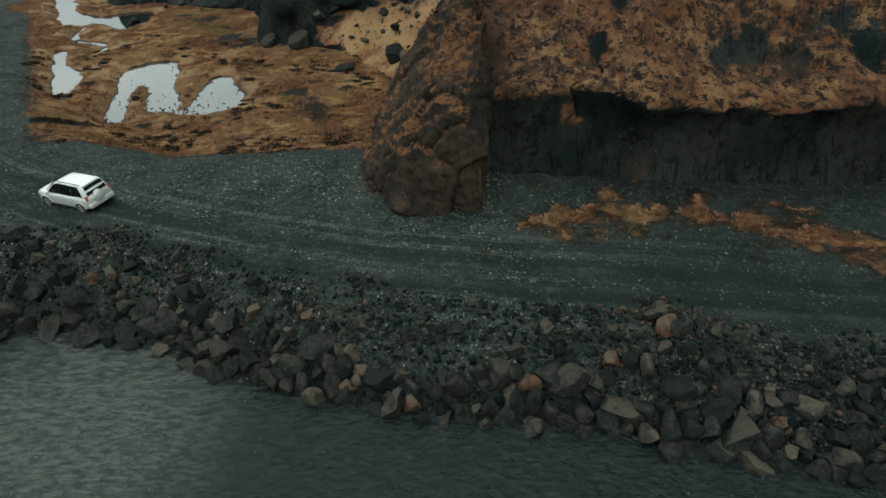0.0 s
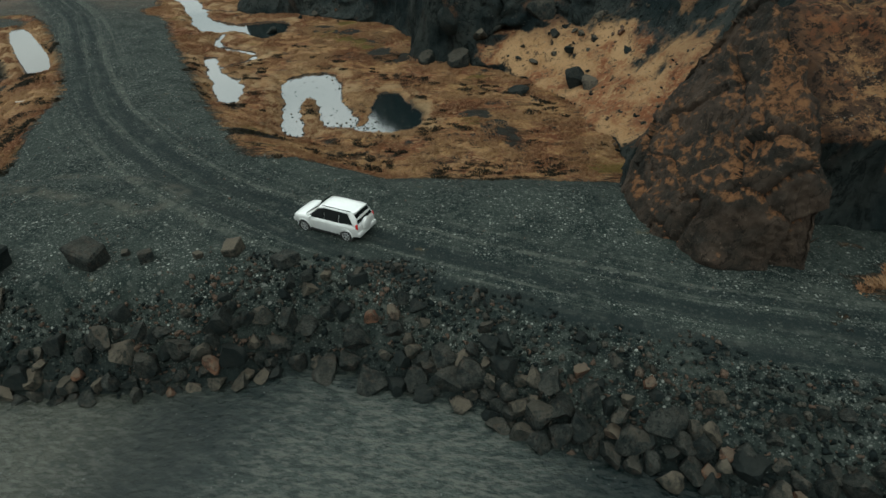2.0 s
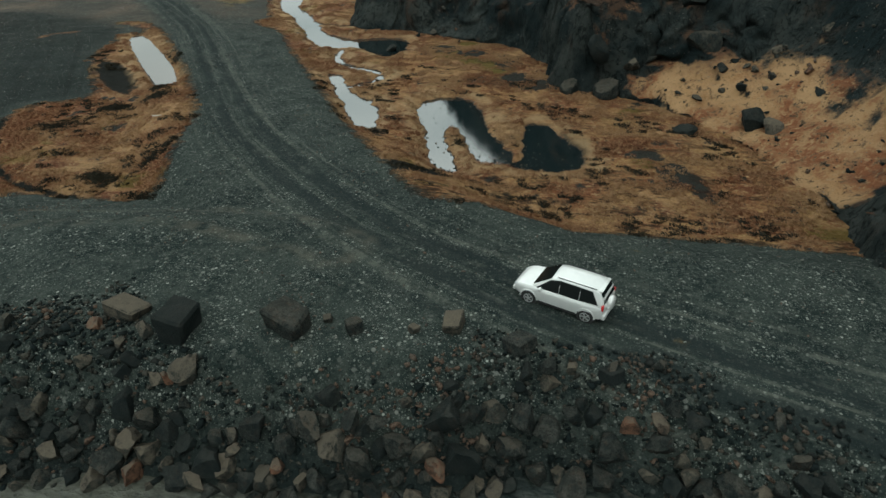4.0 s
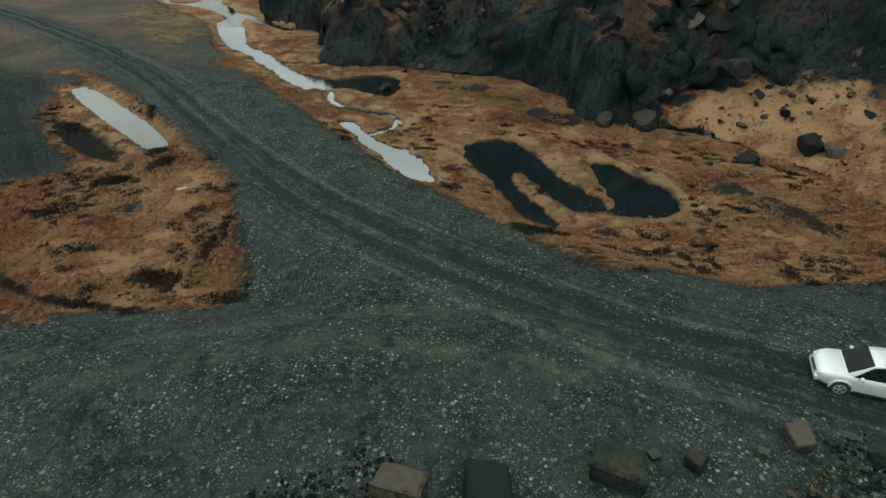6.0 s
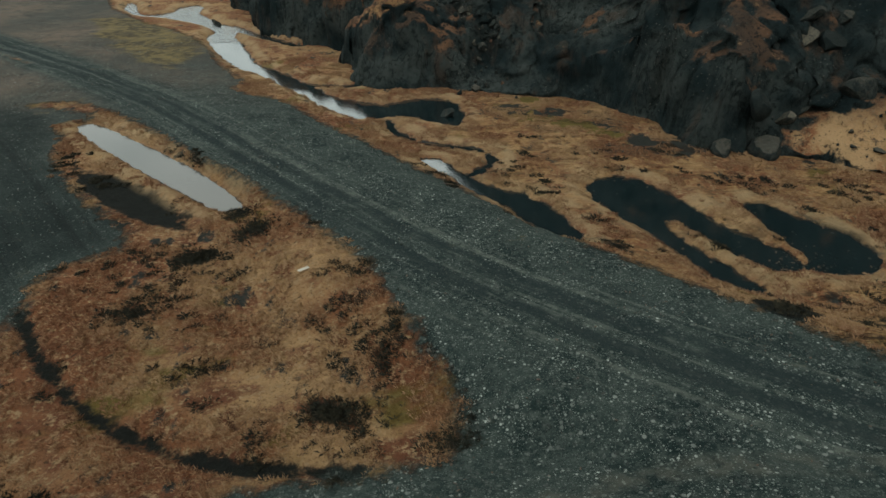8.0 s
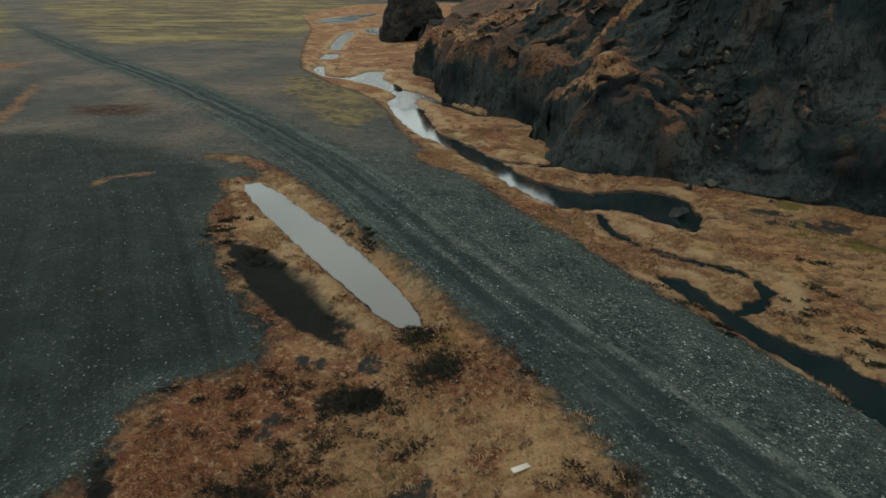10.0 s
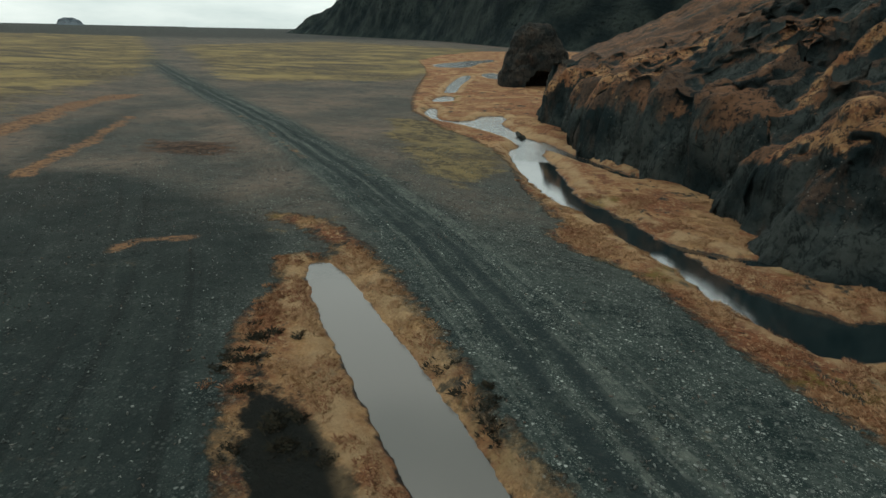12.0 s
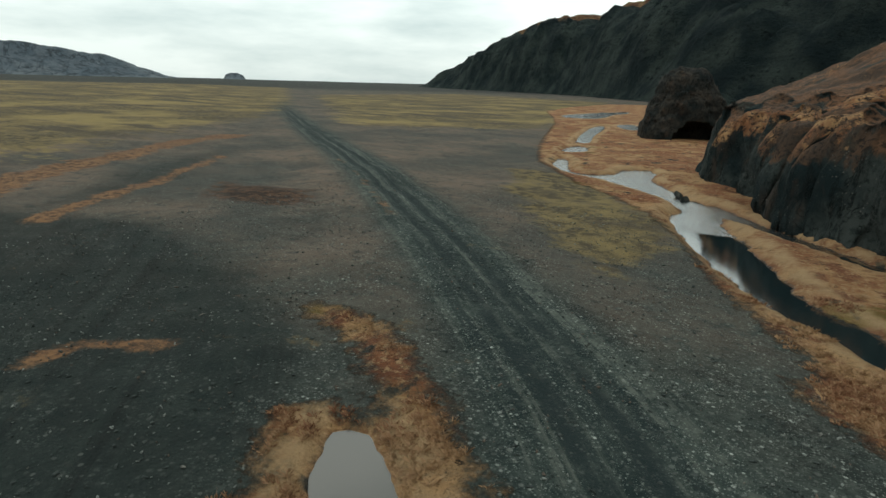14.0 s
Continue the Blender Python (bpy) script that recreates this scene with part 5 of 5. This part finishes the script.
ud, uz, _, ug = hill_height(ux, uy)
uf = fbm(ux / 5, uy / 5, 4.4, 3)
ut = np.maximum(ground_parts(ux, uy)[0], -0.2 - tilt(ux, uy)) + uz
strewn = (ug > 0.8) & (ud > 0.3) & (gen.uniform(0, 1, 9000) < 0.10 + 0.22 * uf)
slope_stones = scatter("slope_stones", [(gen.choice((0.07, 0.10, 0.14, 0.20, 0.28)), x, y, z - 0.03) for x, y, z in zip(ux[strewn], uy[strewn], ut[strewn])], CHIPS, RUBBLE, 0.7)
tagged(slope_stones, "small dark stones strewn over the tawny slope", "stones", kind="stuff")

# stones and peat clods in the pond shallows
sx, sy = gen.uniform(-37, -19, 9000), gen.uniform(46, 66, 9000)
sw = ground_parts(sx, sy)[3]
bar = np.exp(-((sx + 25.2) / 2.4) ** 2 - ((sy - 50.0) / 1.3) ** 2)
wade = (sw > -0.3) & (gen.uniform(0, 1, 9000) < 0.08 * (sw < 0.35) + 0.02 + 0.75 * bar)
shallows = scatter("pond_stones", [(gen.uniform(0.05, 0.15), x, y, float(water_level(np.array(x), np.array(y))) - 0.02) for x, y in zip(sx[wade], sy[wade])], CHIPS, RUBBLE, 0.6)
tagged(shallows, "dark stones and clods in the pond shallows", "stones", kind="stuff")

# loose pebbles strewn over the gravel
px, py = gen.uniform(-114, 18, 190000), gen.uniform(17, 128, 190000)
ph, plat, pl, pw, ps, _ = ground_parts(px, py)
pg, pd = grass_field(px, py), inside_dist(px, py, HILL, 8)
pf = fbm(px / 5, py / 5, 7.0, 4)
ok = (pg < -0.3) & (pl > 3) & (pd < -0.5) & (ps < -0.4) & (pw < -0.5) & (np.abs(plat) > 1.6 * (pf < 0.1)) & (gen.uniform(0, 1, 190000) < 0.45 + 0.5 * pf)
pebbles = scatter("pebbles", [(gen.choice((0.028, 0.036, 0.048, 0.065, 0.095)) * gen.uniform(0.8, 1.3), x, y, z) for x, y, z in zip(px[ok], py[ok], ph[ok])][:60000], PEBBLES, GRIT, 0.6)
tagged(pebbles, "pale pebbles strewn over dark gravel", "pebbles", kind="stuff")


# ---- grass ----
def tufts(name, places, mat, blades, height, lean, label):
    """Tussocks of bent blades as one mesh; places: x, y, z and size."""
    g = np.random.RandomState(21)
    P = np.repeat(places, blades, 0)
    turn, out = g.uniform(0, 2 * np.pi, len(P)), g.uniform(0.01, 0.12, len(P)) * P[:, 3]
    h, w = g.uniform(0.5, 1.0, len(P)) * height * P[:, 3], g.uniform(0.006, 0.014, len(P)) * P[:, 3]
    bend = g.uniform(0.4, 1.2, len(P)) * lean * P[:, 3]
    cx, cy = P[:, 0] + out * np.cos(turn), P[:, 1] + out * np.sin(turn)
    dx, dy = np.cos(turn), np.sin(turn)
    a = np.stack([cx - dy * w, cy + dx * w, P[:, 2] - 0.03], 1)
    b = np.stack([cx + dy * w, cy - dx * w, P[:, 2] - 0.03], 1)
    c = np.stack([cx + dx * bend * 0.4 + dy * w * 0.8, cy + dy * bend * 0.4 - dx * w * 0.8, P[:, 2] + h * 0.7], 1)
    d = np.stack([cx + dx * bend, cy + dy * bend, P[:, 2] + h], 1)
    v = np.stack([a, b, c, d], 1).reshape(-1, 3)
    base = np.arange(len(P))[:, None] * 4
    f = np.concatenate([base + (0, 1, 2), base + (0, 2, 3)], 1).reshape(-1, 3)
    me = bpy.data.meshes.new(name)
    me.vertices.add(len(v))
    me.vertices.foreach_set("co", v.ravel())
    me.loops.add(f.size)
    me.loops.foreach_set("vertex_index", f.ravel())
    me.polygons.add(len(f))
    me.polygons.foreach_set("loop_start", np.arange(0, f.size, 3))
    me.update(calc_edges=True)
    me.materials.append(mat)
    return tagged(new(name, me), label, "grass", kind="stuff")


def blade_material(name, tones):
    m, n = material(name)
    c = n.mix(n.ramp(n.noise(0.15, 5, 0.6), 0.38, 0.62), tones[0], tones[1])
    c = n.mix(n.ramp(n.island(), 0.35, 1.0), c, tones[2])
    n.done(c, 0.8, None, Specular_IOR_Level=0.15)
    return m


STRAW = blade_material("dead_grass_blades", ((0.140, 0.058, 0.031), (0.290, 0.180, 0.095), (0.290, 0.175, 0.100)))
HEATH = blade_material("dark_heather", ((0.014, 0.015, 0.012), (0.022, 0.021, 0.014), (0.036, 0.028, 0.017)))
tx, ty = gen.uniform(-92, 2, 170000), gen.uniform(35, 112, 170000)
tg = grass_field(tx, ty) + 1.6 * fbm(tx / 1.3, ty / 1.3, 2.0, 3)
keep = (tg > 0.2) & (inside_dist(tx, ty, HILL, 8) < 0.5)
tx, ty = tx[keep], ty[keep]
ex, ey = gen.uniform(3, 23, 9000), gen.uniform(22, 29.5, 9000)
near = grass_field(ex, ey) + 0.6 * fbm(ex / 0.8, ey / 0.8, 1.0, 2) > 0.1
tx, ty = np.concatenate([ex[near][:1800], tx]), np.concatenate([ey[near][:1800], ty])
th, _, _, tw, ts, td = ground_parts(tx, ty)
tn = fbm(tx / 2.5, ty / 2.5, 5.5, 4)
keep = (tw < -0.35) & (ts < -0.35) & (td > 0.4) & (tn > -0.05) & (peat_field(tx, ty) < 0.35)
places = np.stack([tx, ty, th, 0.6 + 0.8 * gen.uniform(0, 1, len(tx))], 1)[keep]
tufts("grass_tussocks", places[:36000], STRAW, 9, 0.13, 0.16, "tawny dead moor grass in bent tussocks")
peat_spots = [(-65.1, 55.0, 1.3, 0.9, 0.3, 230), (-61.7, 56.9, 1.3, 1.1, 0.4, 170), (-67.3, 49.4, 1.4, 1.1, 0.5, 110), (-55.7, 40.4, 1.6, 0.8, -0.4, 200), (-53.3, 43.4, 0.6, 1.5, 0, 110), (-63, 59.5, 1.0, 0.8, 0, 100),
              (-32.3, 43.4, 1.3, 0.8, 0.5, 60), (-50.8, 38.3, 1.4, 0.7, 0, 70)]
cx, cy = gen.uniform(-88, -4, 9000), gen.uniform(35, 75, 9000)
cg, cf, cw = grass_field(cx, cy), fbm(cx / 4.5, cy / 4.5, 6.6, 3), ground_parts(cx, cy)
for x, y in np.stack([cx, cy], 1)[(cg > -0.6) & (cf > 0.16) & (cw[3] < -0.5) & (cw[4] < -0.5) & (inside_dist(cx, cy, HILL, 8) < -0.5)][:420]:
    peat_spots.append((x, y, gen.uniform(0.2, 0.55), gen.uniform(0.15, 0.35), gen.uniform(-0.4, 0.4), gen.randint(4, 12)))
spots = []
for ox, oy, sx, sy, r, count in peat_spots:
    u, v = gen.normal(0, 0.6, count) * sx, gen.normal(0, 0.6, count) * sy
    spots.append(np.stack([ox + u * math.cos(r) - v * math.sin(r), oy + u * math.sin(r) + v * math.cos(r)], 1))
spots = np.concatenate(spots)
tufts("heather_patches", np.concatenate([spots, ground_z(spots[:, 0], spots[:, 1])[:, None], gen.uniform(0.6, 1.3, (len(spots), 1))], 1), HEATH, 12, 0.17, 0.22, "dark brown heather clumps in the grass")


# ---- the rock with the cave ----
def cave_rock():
    bm = bmesh.new()
    bmesh.ops.create_icosphere(bm, subdivisions=6, radius=1.0)
    for v in bm.verts:
        p = v.co.copy()
        p = Vector([math.copysign(abs(c) ** 0.6, c) for c in p])
        high = max(p.z, 0)
        q = Vector((p.x * 10.5 * (1 - (0.22 if p.x < 0 else 0.66) * high), p.y * 9 * (1 - 0.2 * high), p.z * 16.5))
        q += p * 1.0 * noise.fractal(q * 0.16, 1.0, 2.0, 5) + p * 0.5 * noise.fractal(q * 0.7, 1.0, 2.0, 3)
        # the low arch at its foot
        arch = max(0.0, 1 - ((q.x - 1.5) / 5.2) ** 2)
        if q.y < 0 and q.z < 4.6 * arch ** 0.5:
            q.y += 6.5 * min(1.0, (4.6 * arch ** 0.5 - q.z) / 1.0)
        v.co = q
    bmesh.ops.delete(bm, geom=[v for v in bm.verts if v.co.z < -3], context="VERTS")
    ob = part("cave_rock", bm, CAVE_ROCK)
    ob.matrix_world = pose(-95.0, 236, -1.8, 0, 0, 14) @ Matrix.Diagonal((1.12, 1.12, 1.08, 1))
    return tagged(ob, "isolated dark rock tower with a low cave at its foot", "rock tower", kind="structure")


CAVE_ROCK = rock_material("cave_rock_tuff", (0.011, 0.014, 0.014), (0.038, 0.032, 0.026), 0.25, 0.5)
cave_rock()


# ---- the car ----
SILVER = plain("silver_car_paint", (0.66, 0.67, 0.66), 0.30, 0.35, 0.6, 0.02)
GLASS = plain("tinted_car_glass", (0.006, 0.008, 0.008), 0.08, 0.0, 0.0, 0.01, 0.12)
RUBBER = plain("tyre_rubber", (0.018, 0.018, 0.018), 0.85)
PLASTIC = plain("black_trim_plastic", (0.022, 0.023, 0.024), 0.6)
ALLOY = plain("alloy_wheel", (0.55, 0.56, 0.56), 0.35, 0.7)
RED_LENS = plain("red_tail_lens", (0.55, 0.03, 0.03), 0.2, 0.0, 0.5)
CLEAR_LENS = plain("clear_headlamp_lens", (0.62, 0.65, 0.66), 0.12, 0.1, 0.6)
PLATE = plain("number_plate", (0.62, 0.63, 0.62), 0.5)


def loft(rings, caps=True):
    bm = bmesh.new()
    rows = [[bm.verts.new(p) for p in ring] for ring in rings]
    n = len(rows[0])
    for a, b in zip(rows, rows[1:]):
        for i in range(n):
            bm.faces.new((a[i], a[(i + 1) % n], b[(i + 1) % n], b[i]))
    if caps:
        bm.faces.new(rows[0][::-1])
        bm.faces.new(rows[-1])
    bmesh.ops.recalc_face_normals(bm, faces=bm.faces)
    return bm


def box(sx, sy, sz, at=(0, 0, 0), bevel=0.02, turn=None):
    bm = bmesh.new()
    bmesh.ops.create_cube(bm, size=1.0)
    bmesh.ops.scale(bm, vec=(sx, sy, sz), verts=bm.verts)
    if bevel:
        bmesh.ops.bevel(bm, geom=list(bm.edges), offset=bevel, segments=2, affect="EDGES", profile=0.5)
    if turn is not None:
        bmesh.ops.rotate(bm, cent=(0, 0, 0), matrix=turn.to_matrix().to_3x3(), verts=bm.verts)
    bmesh.ops.translate(bm, vec=at, verts=bm.verts)
    return bm


def ring_wheel(outer, inner, width, segs=36, bulge=0.03):
    prof = [(inner, -width / 2), (outer - bulge, -width / 2), (outer, -width / 2 + bulge), (outer, width / 2 - bulge), (outer - bulge, width / 2), (inner, width / 2)]
    rings = []
    for k in range(segs):
        a = 2 * math.pi * k / segs
        rings.append([(r * math.cos(a), y, r * math.sin(a)) for r, y in prof])
    bm = bmesh.new()
    rows = [[bm.verts.new(p) for p in ring] for ring in rings]
    for a, b in zip(rows, rows[1:] + rows[:1]):
        for i in range(len(prof)):
            bm.faces.new((a[i], a[(i + 1) % len(prof)], b[(i + 1) % len(prof)], b[i]))
    bmesh.ops.recalc_face_normals(bm, faces=bm.faces)
    return bm


def alloy_face(radius, side):
    """Five double spokes, a hub and a rim ring."""
    bm = ring_wheel(radius, radius - 0.035, 0.16, 36, 0.01)
    for k in range(5):
        for off in (-0.16, 0.16):
            a = 2 * math.pi * k / 5 + off
            piece = box(radius - 0.04, 0.02, 0.035, (radius / 2, side * 0.055, 0), 0.006)
            bmesh.ops.rotate(piece, cent=(0, 0, 0), matrix=Matrix.Rotation(a, 3, "Y"), verts=piece.verts)
            me = bpy.data.meshes.new("tmp")
            piece.to_mesh(me)
            piece.free()
            bm.from_mesh(me)
            bpy.data.meshes.remove(me)
    hub = bmesh.ops.create_cone(bm, cap_ends=True, segments=16, radius1=0.06, radius2=0.05, depth=0.05)["verts"]
    bmesh.ops.rotate(bm, cent=(0, 0, 0), matrix=Matrix.Rotation(math.pi / 2, 3, "X"), verts=hub)
    bmesh.ops.translate(bm, vec=(0, side * 0.06, 0), verts=hub)
    return bm


def car():
    """A compact five-door off-roader; x ahead, the wheels' ground at z 0."""
    root = new("car")
    # lower body: stations from tail to nose with half width, sill, waist
    st = [(-2.06, 0.70, 0.42, 0.98), (-2.02, 0.80, 0.36, 1.02), (-1.75, 0.88, 0.32, 1.05), (-1.2, 0.905, 0.32, 1.06), (-0.4, 0.905, 0.30, 1.04), (0.5, 0.905, 0.30, 1.02), (0.95, 0.90, 0.31, 1.01), (1.25, 0.885, 0.33, 1.01), (1.60, 0.865, 0.34, 0.98), (1.85, 0.82, 0.36, 0.925), (2.02, 0.75, 0.38, 0.85), (2.13, 0.64, 0.42, 0.74), (2.18, 0.50, 0.47, 0.64)]
    rings = []
    for x, w, lo, hi in st:
        mid = 0.55 * hi + 0.45 * lo
        half = [(w * 0.86, lo), (w * 0.97, lo + 0.08), (w, mid - 0.08), (w * 0.995, mid + 0.08), (w * 0.955, hi - 0.05), (w * 0.90, hi), (w * 0.60, hi + 0.022), (w * 0.25, hi + 0.035)]
        rings.append([(x, -y, z) for y, z in half] + [(x, y, z) for y, z in reversed(half)])
    part("body", loft(rings), SILVER, root)
    # cabin
    cab = [(-2.00, 0.72, 1.02, 0.66, 1.10), (-1.94, 0.80, 1.03, 0.66, 1.36), (-1.72, 0.82, 1.04, 0.62, 1.63), (-1.45, 0.83, 1.04, 0.625, 1.68), (-0.7, 0.83, 1.03, 0.635, 1.70), (0.05, 0.825, 1.02, 0.625, 1.675), (0.34, 0.82, 1.01, 0.615, 1.62), (0.80, 0.81, 1.00, 0.66, 1.32), (1.25, 0.79, 0.98, 0.70, 1.02)]
    rings = []
    for x, wb, zb, wt_, zt in cab:
        half = [(wb, zb - 0.06), (wb, zb), (wb + (wt_ - wb) * 0.5, zb + (zt - zb) * 0.55), (wt_, zt - 0.05 * (zt - zb)), (wt_ * 0.90, zt), (wt_ * 0.45, zt + 0.012)]
        rings.append([(x, -y, z) for y, z in half] + [(x, y, z) for y, z in reversed(half)])
    part("cabin", loft(rings), SILVER, root)

    def pane(name, pts, mat=GLASS, thick=0.012, parent=root, label=""):
        bm = bmesh.new()
        f = bm.faces.new([bm.verts.new(p) for p in pts])
        bm.normal_update()
        shift = f.normal * thick
        top = bmesh.ops.extrude_face_region(bm, geom=[f])
        bmesh.ops.translate(bm, vec=shift, verts=[g for g in top["geom"] if isinstance(g, bmesh.types.BMVert)])
        bmesh.ops.recalc_face_normals(bm, faces=bm.faces)
        return part(name, bm, mat, parent, label)

    for s in (-1, 1):
        def side(x, f, out=0.014):
            """A point of the cabin's side at x, f of the way from waist to roof."""
            xs = [c[0] for c in cab]
            wb, zb, wt_, zt = (float(np.interp(x, xs, [c[i] for c in cab])) for i in (1, 2, 3, 4))
            return (x, s * (wb + (wt_ - wb) * f + out), zb + (zt - zb) * f)
        order = (lambda p: p) if s < 0 else (lambda p: p[::-1])
        pane("window_surround", order([side(-1.78, 0.10, 0.008), side(-0.96, 0.02, 0.008), side(1.04, 0.02, 0.008), side(0.44, 0.91, 0.008), side(-0.02, 0.93, 0.008), side(-1.45, 0.89, 0.008)]), PLASTIC, 0.010, label="black pillar trim")
        pane("side_window", order([side(-0.02, 0.05), side(0.98, 0.05), side(0.42, 0.86), side(0.0, 0.88)]))
        pane("side_window", order([side(-0.93, 0.05), side(-0.045, 0.05), side(-0.025, 0.88), side(-0.92, 0.88)]))
        pane("side_window", order([side(-1.74, 0.14), side(-0.96, 0.05), side(-0.95, 0.88), side(-1.46, 0.84)]))
        part("roof_rail", box(1.75, 0.035, 0.035, (-0.72, s * 0.565, 1.705), 0.012), PLASTIC, root, "black roof rail")
        part("door_handle", box(0.16, 0.03, 0.035, (-0.02, s * 0.905, 0.93), 0.01), SILVER, root)
        part("door_handle", box(0.16, 0.03, 0.035, (-0.95, s * 0.905, 0.95), 0.01), SILVER, root)
        part("sill", box(1.75, 0.05, 0.10, (0.0, s * 0.86, 0.32), 0.02), PLASTIC, root)
        part("mirror", box(0.12, 0.20, 0.16, (0.78, s * 0.98, 1.08), 0.04), SILVER, root)
        part("head_lamp", box(0.30, 0.20, 0.16, (1.98, s * 0.62, 0.76), 0.05, Euler((0, 0.35, s * -0.5))), CLEAR_LENS, root, "clear headlamp")
        part("tail_lamp", box(0.12, 0.13, 0.28, (-1.975, s * 0.745, 0.99), 0.035), RED_LENS, root, "red tail lamp")
        for x in (-1.32, 1.32):
            bm = ring_wheel(0.435, 0.375, 0.06, 40, 0.015)
            bmesh.ops.delete(bm, geom=[v for v in bm.verts if v.co.z < -0.02], context="VERTS")
            part("wheel_arch", bm, SILVER, root).location = (x, s * 0.882, 0.37)
            bm = bmesh.new()
            bmesh.ops.create_cone(bm, cap_ends=True, segments=32, radius1=0.40, radius2=0.40, depth=0.04)
            bmesh.ops.rotate(bm, cent=(0, 0, 0), matrix=Matrix.Rotation(math.pi / 2, 3, "X"), verts=bm.verts)
            part("wheel_well", bm, PLASTIC, root).location = (x, s * 0.872, 0.38)
            wheel = part("wheel", ring_wheel(0.345, 0.21, 0.22), RUBBER, root, "dark tyre on a silver alloy rim")
            wheel.location = (x, s * 0.80, 0.345)
            rim = part("rim", alloy_face(0.235, s), ALLOY, wheel, "silver five-spoke alloy rim")
            rim.location = (0, s * 0.035, 0)
    # windscreen, rear window, bumpers, spare wheel
    pane("windscreen", [(1.18, -0.68, 1.035), (1.18, 0.68, 1.035), (0.42, 0.57, 1.57), (0.42, -0.57, 1.57)], thick=0.055)
    pane("rear_window", [(-1.985, 0.64, 1.12), (-1.985, -0.64, 1.12), (-1.80, -0.56, 1.57), (-1.80, 0.56, 1.57)], thick=0.04)
    part("rear_bumper", box(0.18, 1.62, 0.26, (-2.05, 0, 0.52), 0.06), SILVER, root)
    part("front_bumper", box(0.16, 1.35, 0.22, (2.13, 0, 0.48), 0.06), SILVER, root)
    part("grille", box(0.05, 0.75, 0.14, (2.185, 0, 0.66), 0.02), PLASTIC, root)
    part("number_plate", box(0.015, 0.50, 0.11, (-2.148, 0, 0.52), 0.004), PLATE, root)
    part("spoiler", box(0.16, 1.10, 0.03, (-1.76, 0, 1.66), 0.012), SILVER, root)
    spare = part("spare_wheel", ring_wheel(0.335, 0.10, 0.20), SILVER, root, "spare wheel under a silver cover")
    spare.matrix_basis = pose(-2.13, 0.08, 0.93, 0, 0, 90)
    bm = bmesh.new()
    bmesh.ops.create_cone(bm, cap_ends=True, segments=36, radius1=0.31, radius2=0.24, depth=0.05)
    cover = part("wheel_cover", bm, SILVER, spare)
    cover.matrix_basis = pose(0, 0.11, 0, -90, 0, 0)
    return tagged(root, "silver five-door off-road car on the gravel track", "car")


suv = car()
near_front, near_rear = Vector((-22.89, 27.73)), Vector((-20.25, 26.72))
ahead = (near_front - near_rear).normalized()
centre = (near_front + near_rear) / 2 + Vector((ahead.y, -ahead.x)) * 0.80
suv.matrix_world = pose(centre.x, centre.y, float(ground_z(centre.x, centre.y)[0]) - 0.05, 0, 0, math.degrees(math.atan2(ahead.y, ahead.x)))

# a weathered plank lying in the grass
plank = part("plank", box(0.75, 0.22, 0.04, (0, 0, 0), 0.008), plain("weathered_wood", (0.38, 0.33, 0.27), 0.8))
plank.matrix_world = pose(-57.9, 51.3, float(ground_z(-57.9, 51.3)[0]) + 0.16, 4, 6, 38)
tagged(plank, "pale weathered plank lying in dead grass", "plank")
